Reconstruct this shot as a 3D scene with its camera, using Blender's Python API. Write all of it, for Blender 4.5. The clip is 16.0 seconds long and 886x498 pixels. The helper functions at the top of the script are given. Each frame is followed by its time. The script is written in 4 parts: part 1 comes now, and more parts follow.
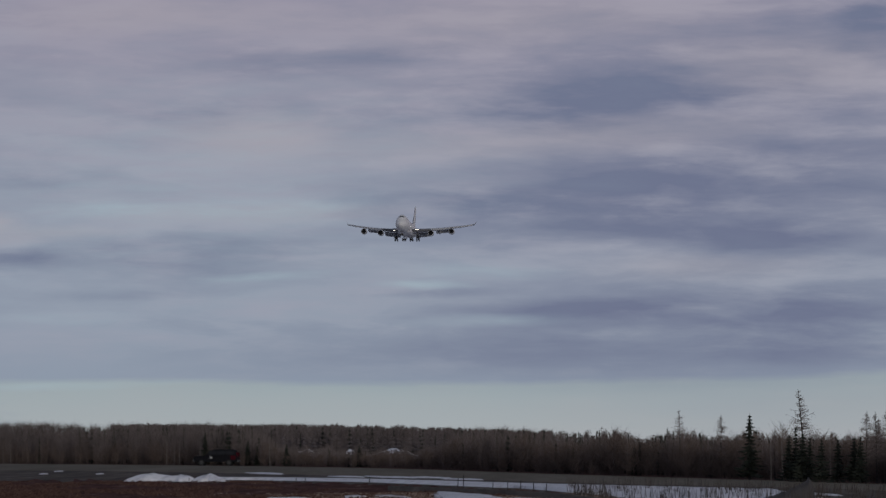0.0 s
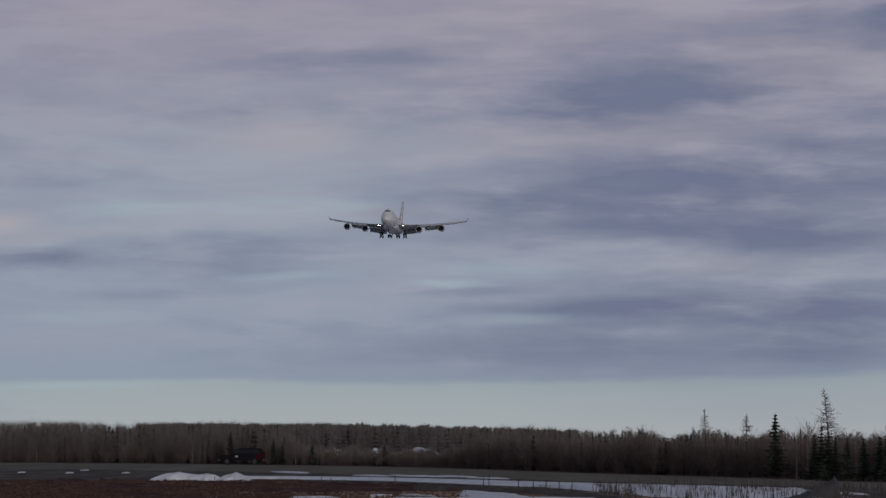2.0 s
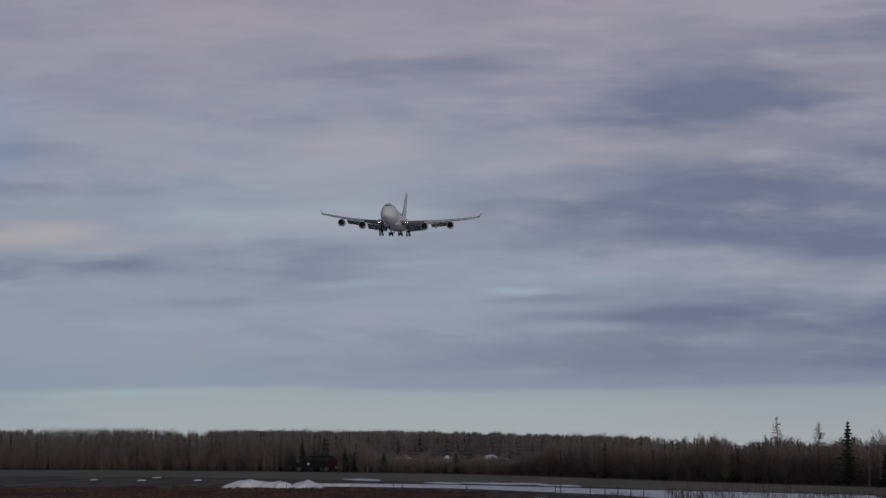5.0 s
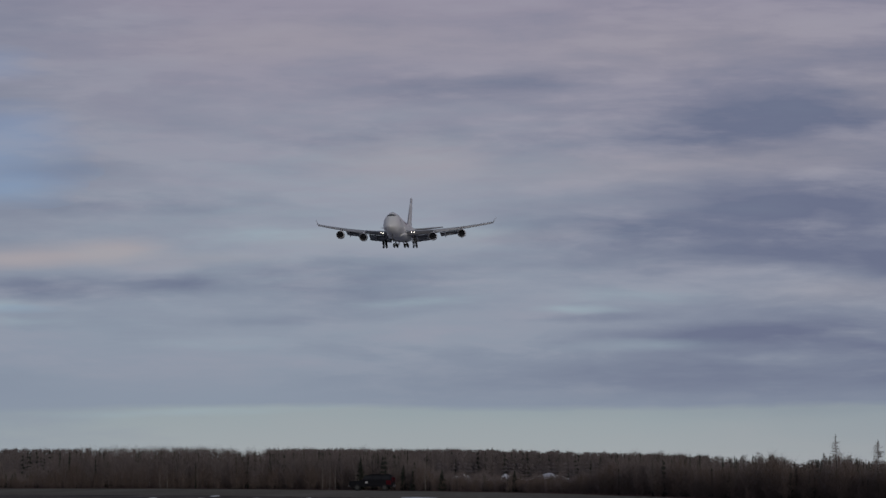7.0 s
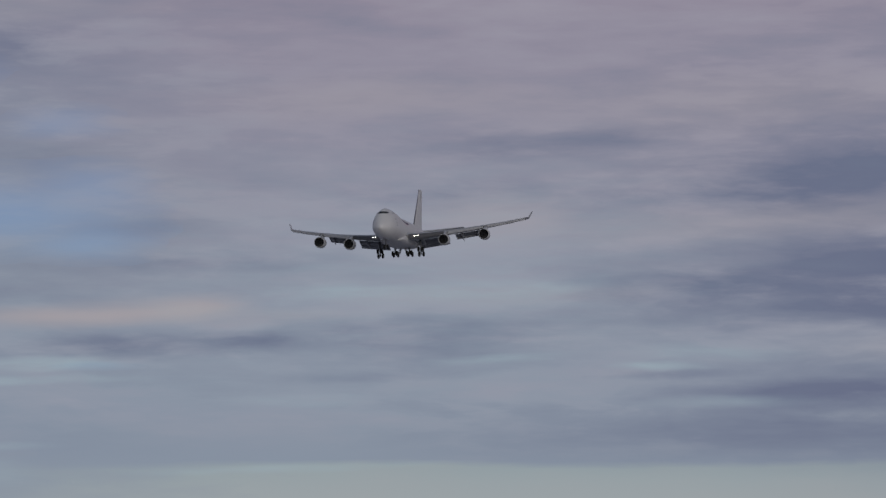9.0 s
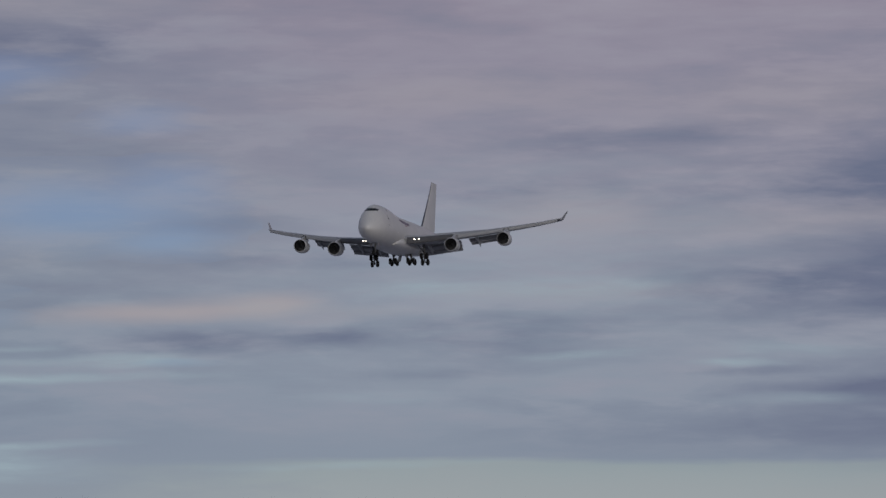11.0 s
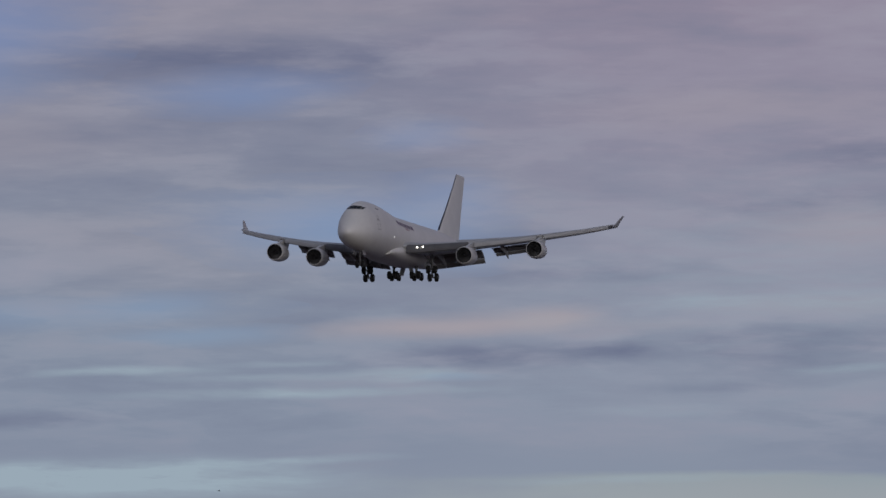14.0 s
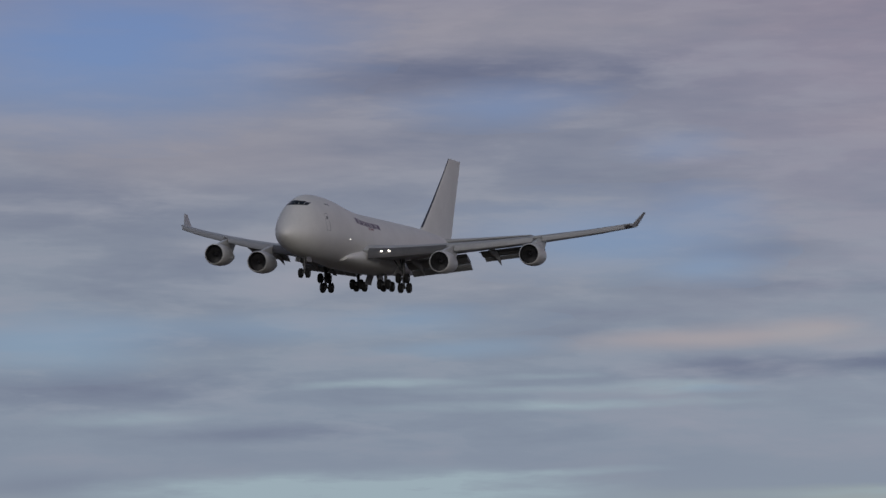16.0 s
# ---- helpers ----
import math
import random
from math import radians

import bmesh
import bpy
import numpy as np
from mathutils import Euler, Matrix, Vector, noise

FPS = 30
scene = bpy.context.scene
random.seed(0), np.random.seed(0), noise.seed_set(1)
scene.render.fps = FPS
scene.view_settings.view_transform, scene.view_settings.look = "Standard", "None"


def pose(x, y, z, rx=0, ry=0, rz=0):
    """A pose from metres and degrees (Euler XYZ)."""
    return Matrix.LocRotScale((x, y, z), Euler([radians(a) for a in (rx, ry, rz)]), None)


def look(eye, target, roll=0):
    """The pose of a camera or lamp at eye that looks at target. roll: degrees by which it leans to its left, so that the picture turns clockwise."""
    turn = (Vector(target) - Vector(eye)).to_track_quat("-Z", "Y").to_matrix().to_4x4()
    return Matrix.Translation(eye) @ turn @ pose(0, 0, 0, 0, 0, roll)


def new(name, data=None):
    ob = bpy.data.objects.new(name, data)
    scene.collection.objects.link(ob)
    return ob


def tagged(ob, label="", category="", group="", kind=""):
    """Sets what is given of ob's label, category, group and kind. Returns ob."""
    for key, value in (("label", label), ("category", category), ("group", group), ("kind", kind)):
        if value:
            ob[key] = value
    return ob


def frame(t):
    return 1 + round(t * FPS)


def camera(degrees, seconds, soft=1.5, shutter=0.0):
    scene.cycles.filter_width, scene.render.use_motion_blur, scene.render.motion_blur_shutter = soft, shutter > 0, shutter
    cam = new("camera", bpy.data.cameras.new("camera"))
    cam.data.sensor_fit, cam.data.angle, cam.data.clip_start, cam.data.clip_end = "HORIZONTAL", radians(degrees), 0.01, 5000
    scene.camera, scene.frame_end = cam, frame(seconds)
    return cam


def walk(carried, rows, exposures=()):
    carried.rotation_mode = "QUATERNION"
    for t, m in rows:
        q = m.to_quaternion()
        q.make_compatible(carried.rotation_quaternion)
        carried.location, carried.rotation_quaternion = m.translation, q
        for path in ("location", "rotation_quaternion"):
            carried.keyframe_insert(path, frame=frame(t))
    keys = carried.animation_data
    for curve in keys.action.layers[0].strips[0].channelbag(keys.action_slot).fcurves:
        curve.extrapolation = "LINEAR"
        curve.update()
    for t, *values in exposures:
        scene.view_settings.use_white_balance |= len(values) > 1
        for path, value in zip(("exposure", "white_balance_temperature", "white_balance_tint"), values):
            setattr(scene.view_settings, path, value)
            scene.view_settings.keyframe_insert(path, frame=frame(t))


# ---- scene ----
CAMERA_ROWS = [  # seconds, tilt and turn in degrees
    (0, 93.073, 0.000),
    (0.5, 92.977, 0.048),
    (1, 92.950, 0.110),
    (1.5, 93.047, 0.207),
    (2, 93.056, 0.397),
    (2.5, 93.021, 0.542),
    (3, 93.021, 0.723),
    (3.5, 93.047, 0.926),
    (4, 93.003, 1.097),
    (6.5, 93.486, 2.204),
    (7, 93.460, 2.420),
    (7.5, 93.478, 2.680),
    (8, 93.706, 2.874),
    (8.5, 94.039, 3.226),
    (9, 94.346, 3.649),
    (11.5, 94.285, 5.377),
    (12, 94.355, 5.968),
    (12.5, 94.399, 6.461),
    (13, 94.399, 7.299),
    (13.5, 94.443, 8.356),
    (14, 94.504, 9.238),
    (14.5, 94.591, 10.031),
    (15, 94.626, 11.018),
    (15.5, 94.661, 12.059),
    (16, 94.688, 13.328),
]
PLANE_ROWS = [  # seconds, place in metres, turn in degrees
    (0, -17.35, 1765.75, 106.75, -0.39, -1.97, -95.50),
    (0.5, -21.62, 1736.36, 105.30, -0.81, -1.99, -95.40),
    (1, -25.35, 1705.57, 103.62, -1.05, -2.02, -95.25),
    (1.5, -29.60, 1672.32, 102.36, -1.25, -2.02, -95.08),
    (2, -33.52, 1637.33, 100.60, -1.40, -2.18, -94.93),
    (2.5, -37.54, 1601.58, 99.13, -1.74, -2.38, -94.97),
    (3, -41.49, 1565.48, 97.76, -2.36, -2.45, -95.03),
    (3.5, -45.39, 1528.68, 96.60, -2.75, -2.39, -94.99),
    (4, -48.91, 1491.07, 94.82, -2.61, -2.31, -94.84),
    (6.5, -65.83, 1309.28, 87.73, 0.01, -0.42, -93.12),
    (7, -68.73, 1270.44, 85.55, 0.41, -0.28, -93.30),
    (7.5, -72.11, 1230.40, 84.00, 1.46, -0.16, -93.48),
    (8, -72.38, 1143.98, 82.77, 2.26, 0.07, -93.96),
    (8.5, -72.14, 1035.07, 80.08, 2.39, 0.35, -94.36),
    (9, -70.34, 928.86, 76.95, 2.24, 0.56, -94.69),
    (11.5, -75.27, 718.81, 57.93, 1.13, 0.11, -96.38),
    (12, -79.47, 687.32, 56.03, 1.33, 0.18, -96.09),
    (12.5, -84.39, 657.54, 54.42, 1.61, 0.20, -95.88),
    (13, -89.63, 627.59, 52.49, 1.25, 0.10, -95.72),
    (13.5, -93.97, 597.62, 50.63, 0.23, 0.04, -95.48),
    (14, -99.43, 568.13, 48.58, -0.52, 0.12, -95.22),
    (14.5, -103.86, 539.15, 46.86, -1.02, 0.34, -94.94),
    (15, -108.10, 509.82, 45.13, -1.32, 0.49, -94.56),
    (15.5, -112.96, 480.75, 42.98, -1.41, 0.65, -94.24),
    (16, -117.52, 451.88, 40.99, -1.33, 0.77, -93.80),
]

CAM_HEIGHT = 2.4
LENS = 13.76  # degrees across the width

cam = camera(LENS, 16.0)
walk(cam, [(t, pose(0, 0, CAM_HEIGHT, tilt, 0, turn)) for t, tilt, turn in CAMERA_ROWS],
     [(0, 0.0, 6500, 10), (4, 0.0, 6500, 10), (6.5, -0.07, 6500, 10), (8.5, -0.13, 6500, 10), (11.5, -0.17, 6500, 10), (12.4, -0.16, 6500, 10),
      (13, -0.15, 6380, 14), (14.6, -0.16, 6380, 14), (15.3, -0.16, 6500, 10), (16, -0.13, 6500, 10)])

# ---- sky and sun ----
SUN_EL, SUN_AZ = 7.0, 163.0  # degrees; azimuth clockwise from +Y
world = bpy.data.worlds.new("sky")
scene.world = world
world.use_nodes = True


class Nodes:
    """Small helper to chain shader nodes."""

    def __init__(self, tree):
        self.tree = tree
        tree.nodes.clear()

    def add(self, kind, **values):
        n = self.tree.nodes.new(kind)
        for key, value in values.items():
            n.inputs[key.replace("_", " ")].default_value = value
        return n

    def link(self, a, b):
        self.tree.links.new(a, b)

    def math(self, op, a, b=0.0, c=0.0, clamp=False):
        n = self.tree.nodes.new("ShaderNodeMath")
        n.operation, n.use_clamp = op, clamp
        for i, v in enumerate((a, b, c)):
            if isinstance(v, (int, float)):
                n.inputs[i].default_value = v
            else:
                self.link(v, n.inputs[i])
        return n.outputs[0]

    def mix(self, fac, a, b, mode="MIX"):
        n = self.tree.nodes.new("ShaderNodeMix")
        n.data_type, n.blend_type = "RGBA", mode
        for i, v in ((0, fac), (6, a), (7, b)):
            if isinstance(v, (int, float)):
                n.inputs[i].default_value = v
            elif isinstance(v, tuple):
                n.inputs[i].default_value = (*v[:3], 1)
            else:
                self.link(v, n.inputs[i])
        return n.outputs[2]

    def noise(self, vector, scale, detail=4.0, rough=0.5, distortion=0.0):
        n = self.tree.nodes.new("ShaderNodeTexNoise")
        n.inputs["Scale"].default_value, n.inputs["Detail"].default_value = scale, detail
        n.inputs["Roughness"].default_value, n.inputs["Distortion"].default_value = rough, distortion
        if vector is not None:
            self.link(vector, n.inputs["Vector"])
        return n

    def ramp(self, fac, stops):
        n = self.tree.nodes.new("ShaderNodeValToRGB")
        e = n.color_ramp.elements
        while len(e) < len(stops):
            e.new(0.5)
        for el, (p, c) in zip(e, stops):
            el.position = p
            el.color = (*c, 1) if isinstance(c, tuple) else (c, c, c, 1)
        self.link(fac, n.inputs[0])
        return n.outputs[0]


def srgb(r, g, b):
    return tuple(((v / 255 + 0.055) / 1.055) ** 2.4 if v > 10 else v / 255 / 12.92 for v in (r, g, b))


def make_sky():
    n = Nodes(world.node_tree)
    co = n.tree.nodes.new("ShaderNodeTexCoord").outputs["Generated"]
    sep = n.tree.nodes.new("ShaderNodeSeparateXYZ")
    n.link(co, sep.inputs[0])
    az = n.math("MULTIPLY", n.math("ARCTAN2", sep.outputs[0], sep.outputs[1]), 57.2958)
    el = n.math("MULTIPLY", n.math("ARCSINE", sep.outputs[2]), 57.2958)
    comb = n.tree.nodes.new("ShaderNodeCombineXYZ")
    n.link(az, comb.inputs[0])
    n.link(el, comb.inputs[1])
    flat = comb.outputs[0]

    def stretched(sx, sy, off=0.0, lean=0.0, source=None):
        m = n.tree.nodes.new("ShaderNodeMapping")
        m.inputs["Scale"].default_value = (sx, sy, 1)
        m.inputs["Location"].default_value = (off, off * 0.7, 0)
        m.inputs["Rotation"].default_value = (0, 0, radians(lean) * sy / sx)
        n.link(source or flat, m.inputs[0])
        return m.outputs[0]

    # wind-drawn wobble of the cloud edges
    w1 = n.noise(stretched(0.28, 0.9), 1.0, 4.0, 0.55)
    off = n.tree.nodes.new("ShaderNodeVectorMath")
    off.operation = "SUBTRACT"
    n.link(w1.outputs["Color"], off.inputs[0])
    off.inputs[1].default_value = (0.5, 0.5, 0.5)
    wob = n.tree.nodes.new("ShaderNodeVectorMath")
    wob.operation = "MULTIPLY_ADD"
    n.link(off.outputs[0], wob.inputs[0])
    wob.inputs[1].default_value = (1.9, 0.30, 0)
    n.link(flat, wob.inputs[2])
    warped = wob.outputs[0]

    dark, warm, pale, gaps = {"v": 0.0}, {"v": 0.0}, {"v": 0.0}, {"v": 0.0}

    def add(layer, a, e, w, h, amount, lean=1.5):
        """One soft streak of cloud: azimuth, elevation, half width and half height in degrees."""
        g = n.tree.nodes.new("ShaderNodeTexGradient")
        g.gradient_type = "SPHERICAL"
        tm = g.texture_mapping
        tm.vector_type = "TEXTURE"
        tm.translation, tm.rotation, tm.scale = (a, e, 0), (0, 0, radians(lean)), (w * 1.65, h * 1.65, 1)
        n.link(warped, g.inputs[0])
        s = n.tree.nodes.new("ShaderNodeMapRange")
        s.interpolation_type = "SMOOTHSTEP"
        s.inputs["To Max"].default_value = amount
        n.link(g.outputs["Fac"], s.inputs["Value"])
        layer["v"] = n.math("ADD", s.outputs[0], layer["v"])

    add(dark, -17.05, 4.32, 2.42, 0.50, 0.35)
    add(dark, 1.02, 5.38, 3.31, 2.20, 0.15)
    add(dark, 5.43, 4.32, 4.63, 3.64, 0.57)
    add(dark, -12.64, 5.91, 6.61, 3.64, 0.24)
    add(dark, 6.31, 6.43, 2.20, 1.65, 0.30)
    add(dark, -2.15, 5.95, 1.21, 0.24, 0.60)
    add(dark, -0.92, 6.13, 0.99, 0.17, 0.50)
    add(dark, 1.90, 5.51, 2.42, 0.42, 0.65, 3.0)
    add(dark, 1.02, 5.07, 2.20, 0.28, 0.50)
    add(dark, 4.37, 5.42, 1.32, 0.17, 0.40)
    add(dark, -3.83, 5.24, 1.43, 0.20, 0.60)
    add(dark, -2.94, 5.16, 2.20, 0.22, 0.40)
    add(dark, -7.09, 4.16, 2.31, 0.18, 0.70)
    add(dark, 2.79, 3.97, 3.86, 0.39, 0.60)
    add(dark, -0.04, 3.75, 1.54, 0.24, 0.70)
    add(dark, 4.55, 4.45, 2.75, 0.28, 0.40)
    add(dark, -4.00, 3.00, 1.98, 0.39, 0.90)
    add(dark, -6.56, 2.91, 0.99, 0.22, 0.60)
    add(dark, 1.90, 3.44, 3.86, 0.33, 0.60)
    add(dark, 5.43, 3.31, 1.32, 0.20, 0.50)
    add(dark, 1.73, 2.13, 1.76, 0.15, 0.60)
    add(dark, 4.99, 2.20, 2.75, 0.33, 0.60)
    add(dark, -0.48, 2.37, 1.21, 0.07, 0.60)
    add(dark, -1.18, 1.50, 3.31, 0.50, 0.38)
    add(dark, 3.23, 1.41, 3.86, 0.44, 0.60)
    add(dark, 5.87, 1.67, 1.65, 0.39, 0.40)
    add(dark, 6.66, 6.61, 0.66, 0.55, 0.50)
    add(dark, -4.27, 1.94, 1.65, 0.17, 0.15)
    add(dark, -4.71, 2.38, 1.65, 0.09, 0.35)
    add(dark, -8.32, 2.81, 1.87, 0.19, 0.70)
    add(dark, -12.40, 7.42, 3.00, 0.38, 0.95, 0.0)
    add(dark, -8.40, 4.70, 1.30, 0.17, 0.55)
    add(dark, -18.92, 5.32, 2.20, 0.44, 0.50)
    add(dark, -17.59, 3.30, 1.65, 0.20, 0.50)
    add(dark, -18.92, 2.50, 2.75, 0.33, 0.60)
    add(dark, -16.01, 1.80, 1.43, 0.13, 0.60)
    add(dark, -19.36, 1.00, 1.65, 0.17, 0.40)
    add(dark, -8.70, 2.92, 2.10, 0.15, 0.55, 2.0)
    add(dark, -3.20, 5.95, 1.60, 0.26, 0.35, 3.0)
    add(warm, -3.12, 4.85, 1.43, 0.33, 0.50)
    add(warm, -6.90, 3.26, 1.10, 0.12, 0.35)
    add(warm, 0.14, 4.67, 2.75, 0.28, 0.35)
    add(warm, 3.23, 4.94, 1.98, 0.28, 0.35)
    add(warm, -4.71, 6.70, 2.42, 0.33, 0.40)
    add(warm, 1.02, 6.61, 3.09, 0.44, 0.35)
    add(warm, 5.61, 5.91, 1.87, 0.50, 0.40)
    add(warm, 4.11, 2.82, 1.65, 0.22, 0.30)
    add(warm, -7.45, 3.48, 0.80, 0.17, 0.95, 5.0)
    add(warm, -8.60, 3.38, 1.30, 0.19, 0.95, 4.5)
    add(warm, -10.10, 3.24, 1.60, 0.13, 0.80, 2.5)
    add(warm, -6.00, 3.38, 1.10, 0.10, 0.35, -2.0)
    add(warm, -17.60, 6.45, 2.90, 0.55, 0.45, 3.0)
    add(warm, -12.31, 8.15, 3.86, 0.44, 0.50)
    add(warm, -16.27, 5.94, 2.75, 0.44, 0.35)
    add(warm, -13.08, 4.32, 2.20, 0.44, 0.30)
    add(warm, -2.68, 3.66, 2.20, 0.13, 0.35)
    add(warm, -14.84, 4.76, 2.75, 0.33, 0.30)
    add(pale, -4.00, 3.97, 4.63, 1.87, 0.28)
    add(pale, -0.39, 2.49, 0.66, 0.06, 0.60)
    add(pale, 0.58, 2.73, 1.10, 0.13, 0.35)
    add(pale, -5.77, 1.98, 0.99, 0.09, 0.30)
    add(pale, 0.76, 1.96, 1.10, 0.09, 0.30)
    add(pale, -2.68, 2.64, 0.88, 0.07, 0.35)
    add(pale, -9.78, 2.57, 0.94, 0.10, 0.90)
    add(pale, -14.07, 2.59, 1.21, 0.07, 0.80)
    add(pale, -11.42, 2.28, 2.53, 0.08, 0.70)
    add(pale, -18.04, 2.06, 0.99, 0.10, 0.60)
    add(pale, -11.42, 1.23, 1.21, 0.07, 0.60)
    add(pale, -13.30, 0.92, 2.20, 0.30, 1.35, 0.5)
    add(pale, -16.00, 0.90, 2.40, 0.22, 0.80, 0.5)
    add(pale, -16.27, 1.00, 2.20, 0.20, 0.50)
    add(pale, -6.03, 0.93, 2.20, 0.06, 0.40)
    add(pale, -4.27, 3.70, 2.53, 0.11, 0.35)
    add(pale, -12.20, 2.51, 1.54, 0.06, 0.50)
    add(pale, -11.85, 2.73, 0.99, 0.04, 0.40)
    add(gaps, -18.70, 7.85, 3.20, 1.15, 1.35)
    add(gaps, -12.75, 6.84, 1.60, 0.26, 0.48)
    add(gaps, -19.53, 3.21, 1.87, 0.44, 0.85)
    add(gaps, -10.61, 4.71, 2.09, 0.44, 0.55)
    add(gaps, -13.19, 3.12, 1.32, 0.14, 0.60)
    add(gaps, -15.83, 3.47, 3.09, 0.24, 0.45)
    add(gaps, -9.07, 5.37, 0.77, 0.28, 0.40)
    add(gaps, -9.16, 4.35, 0.88, 0.22, 0.60)
    add(gaps, -9.63, 6.27, 0.88, 0.22, 0.50)
    add(gaps, -10.95, 5.03, 2.42, 0.44, 0.50)
    add(gaps, -11.85, 7.05, 1.21, 0.28, 0.40)
    add(gaps, -9.07, 2.55, 0.66, 0.07, 0.50)
    add(gaps, -13.68, 3.62, 0.88, 0.20, 0.40)

    fine = n.noise(stretched(0.5, 2.5, 3.0), 1.0, 9.0, 0.62, 0.25)
    big = n.noise(stretched(0.10, 0.55, 9.0), 1.0, 3.0, 0.5)
    # thin fibres drawn out along the wind, leaning slightly
    fibre = n.noise(stretched(0.7, 4.5, 5.0, 0.4, warped), 1.0, 6.0, 0.6)
    shelf = n.noise(stretched(0.34, 1.7, 14.0, 0.5, warped), 1.0, 5.0, 0.55)
    streak = n.math("ADD", n.math("MULTIPLY", n.math("SUBTRACT", fine.outputs[0], 0.5), 0.48),
                    n.math("ADD", n.math("MULTIPLY", n.math("SUBTRACT", fibre.outputs[0], 0.5), 0.20), n.math("MULTIPLY", n.math("SUBTRACT", shelf.outputs[0], 0.5), 0.80)))
    body = n.math("SUBTRACT", big.outputs[0], 0.5)

    # the cloud deck: paler band at the horizon, lilac towards the top
    slope = n.math("MULTIPLY", n.math("MAXIMUM", n.math("SUBTRACT", az, 0.8), 0.0), -0.036)
    edge = n.math("MULTIPLY_ADD", streak, 0.22, n.math("ADD", el, slope))
    lift = n.math("DIVIDE", n.math("MULTIPLY_ADD", body, 0.30, edge), 10.0)
    upper = [(0.26, srgb(145, 153, 169)), (0.5, srgb(150, 150, 166)), (0.78, srgb(149, 144, 161)), (0.97, srgb(151, 139, 155))]
    strip = n.ramp(lift, [(0.0, srgb(166, 171, 174)), (0.05, srgb(160, 168, 172)), (0.090, srgb(154, 166, 171)), (0.101, srgb(140, 151, 167))] + upper)
    closed = n.ramp(lift, [(0.0, srgb(150, 160, 170)), (0.12, srgb(138, 149, 166)), (0.26, srgb(141, 153, 169)), (0.5, srgb(143, 151, 166)), (0.80, srgb(141, 143, 161)), (0.97, srgb(145, 141, 158))])
    # the clear strip under the deck fades out towards the left
    wide = n.math("MULTIPLY_ADD", n.math("MULTIPLY_ADD", fine.outputs[0], 6.0, az), 0.22, 1.75, clamp=True)
    base = n.mix(wide, closed, strip)
    shade = n.math("ADD", n.math("MULTIPLY", streak, 2.1), n.math("MULTIPLY", body, 1.2))
    above = n.math("MULTIPLY", n.math("SUBTRACT", el, 1.0), 1.2, clamp=True)
    torn = n.math("MULTIPLY", dark["v"], n.math("MULTIPLY_ADD", shelf.outputs[0], 1.4, 0.25))
    d_fac = n.math("MULTIPLY", n.math("ADD", torn, n.math("MULTIPLY", shade, above)), 0.72, clamp=True)
    col = n.mix(d_fac, base, srgb(108, 115, 140))
    l_fac = n.math("MULTIPLY", n.math("MULTIPLY", n.math("MULTIPLY", shade, -1.0, clamp=True), above), 0.50, clamp=True)
    col = n.mix(l_fac, col, srgb(170, 170, 184))
    w_fac = n.math("MULTIPLY", n.math("ADD", warm["v"], n.math("MULTIPLY", streak, -0.5)), 0.75, clamp=True)
    col = n.mix(w_fac, col, srgb(168, 162, 168))
    p_fac = n.math("MULTIPLY", n.math("MULTIPLY_ADD", streak, 0.3, n.math("MULTIPLY", pale["v"], n.math("MULTIPLY_ADD", fibre.outputs[0], 3.0, -0.5))), 0.8, clamp=True)
    col = n.mix(p_fac, col, srgb(160, 178, 188))
    g_fac = n.math("MULTIPLY", n.math("MULTIPLY_ADD", streak, 0.9, gaps["v"]), 0.75, clamp=True)
    thin = n.ramp(n.math("DIVIDE", el, 10.0), [(0.25, srgb(142, 168, 190)), (0.5, srgb(130, 156, 192)), (0.9, srgb(116, 140, 187))])
    col = n.mix(n.math("MULTIPLY", g_fac, n.math("GREATER_THAN", gaps["v"], 0.02)), col, thin)
    cloud = n.add("ShaderNodeBackground", Strength=1.0)
    n.link(col, cloud.inputs[0])

    sky = n.tree.nodes.new("ShaderNodeTexSky")
    sky.sky_type, sky.sun_disc = "NISHITA", False
    sky.sun_elevation, sky.sun_rotation = radians(SUN_EL), radians(SUN_AZ)
    sky.air_density, sky.dust_density, sky.ozone_density = 1.0, 1.0, 1.5
    clear = n.add("ShaderNodeBackground", Strength=0.14)
    n.link(sky.outputs[0], clear.inputs[0])
    # higher up the deck thins out to clear sky
    cover = n.math("SUBTRACT", 1.0, n.math("MULTIPLY", n.math("SUBTRACT", el, 12.0), 0.02, clamp=True))
    both = n.tree.nodes.new("ShaderNodeMixShader")
    n.link(cover, both.inputs[0])
    n.link(clear.outputs[0], both.inputs[1])
    n.link(cloud.outputs[0], both.inputs[2])
    out = n.tree.nodes.new("ShaderNodeOutputWorld")
    n.link(both.outputs[0], out.inputs[0])


make_sky()
sun = new("sun", bpy.data.lights.new("sun", "SUN"))
sun.data.energy, sun.data.angle, sun.data.color = 1.0, radians(10), (1.0, 0.96, 0.90)
_a, _e = radians(SUN_AZ), radians(SUN_EL)
sun.matrix_world = look((0, 0, 50), (-math.sin(_a) * math.cos(_e), -math.cos(_a) * math.cos(_e), 50 - math.sin(_e)))


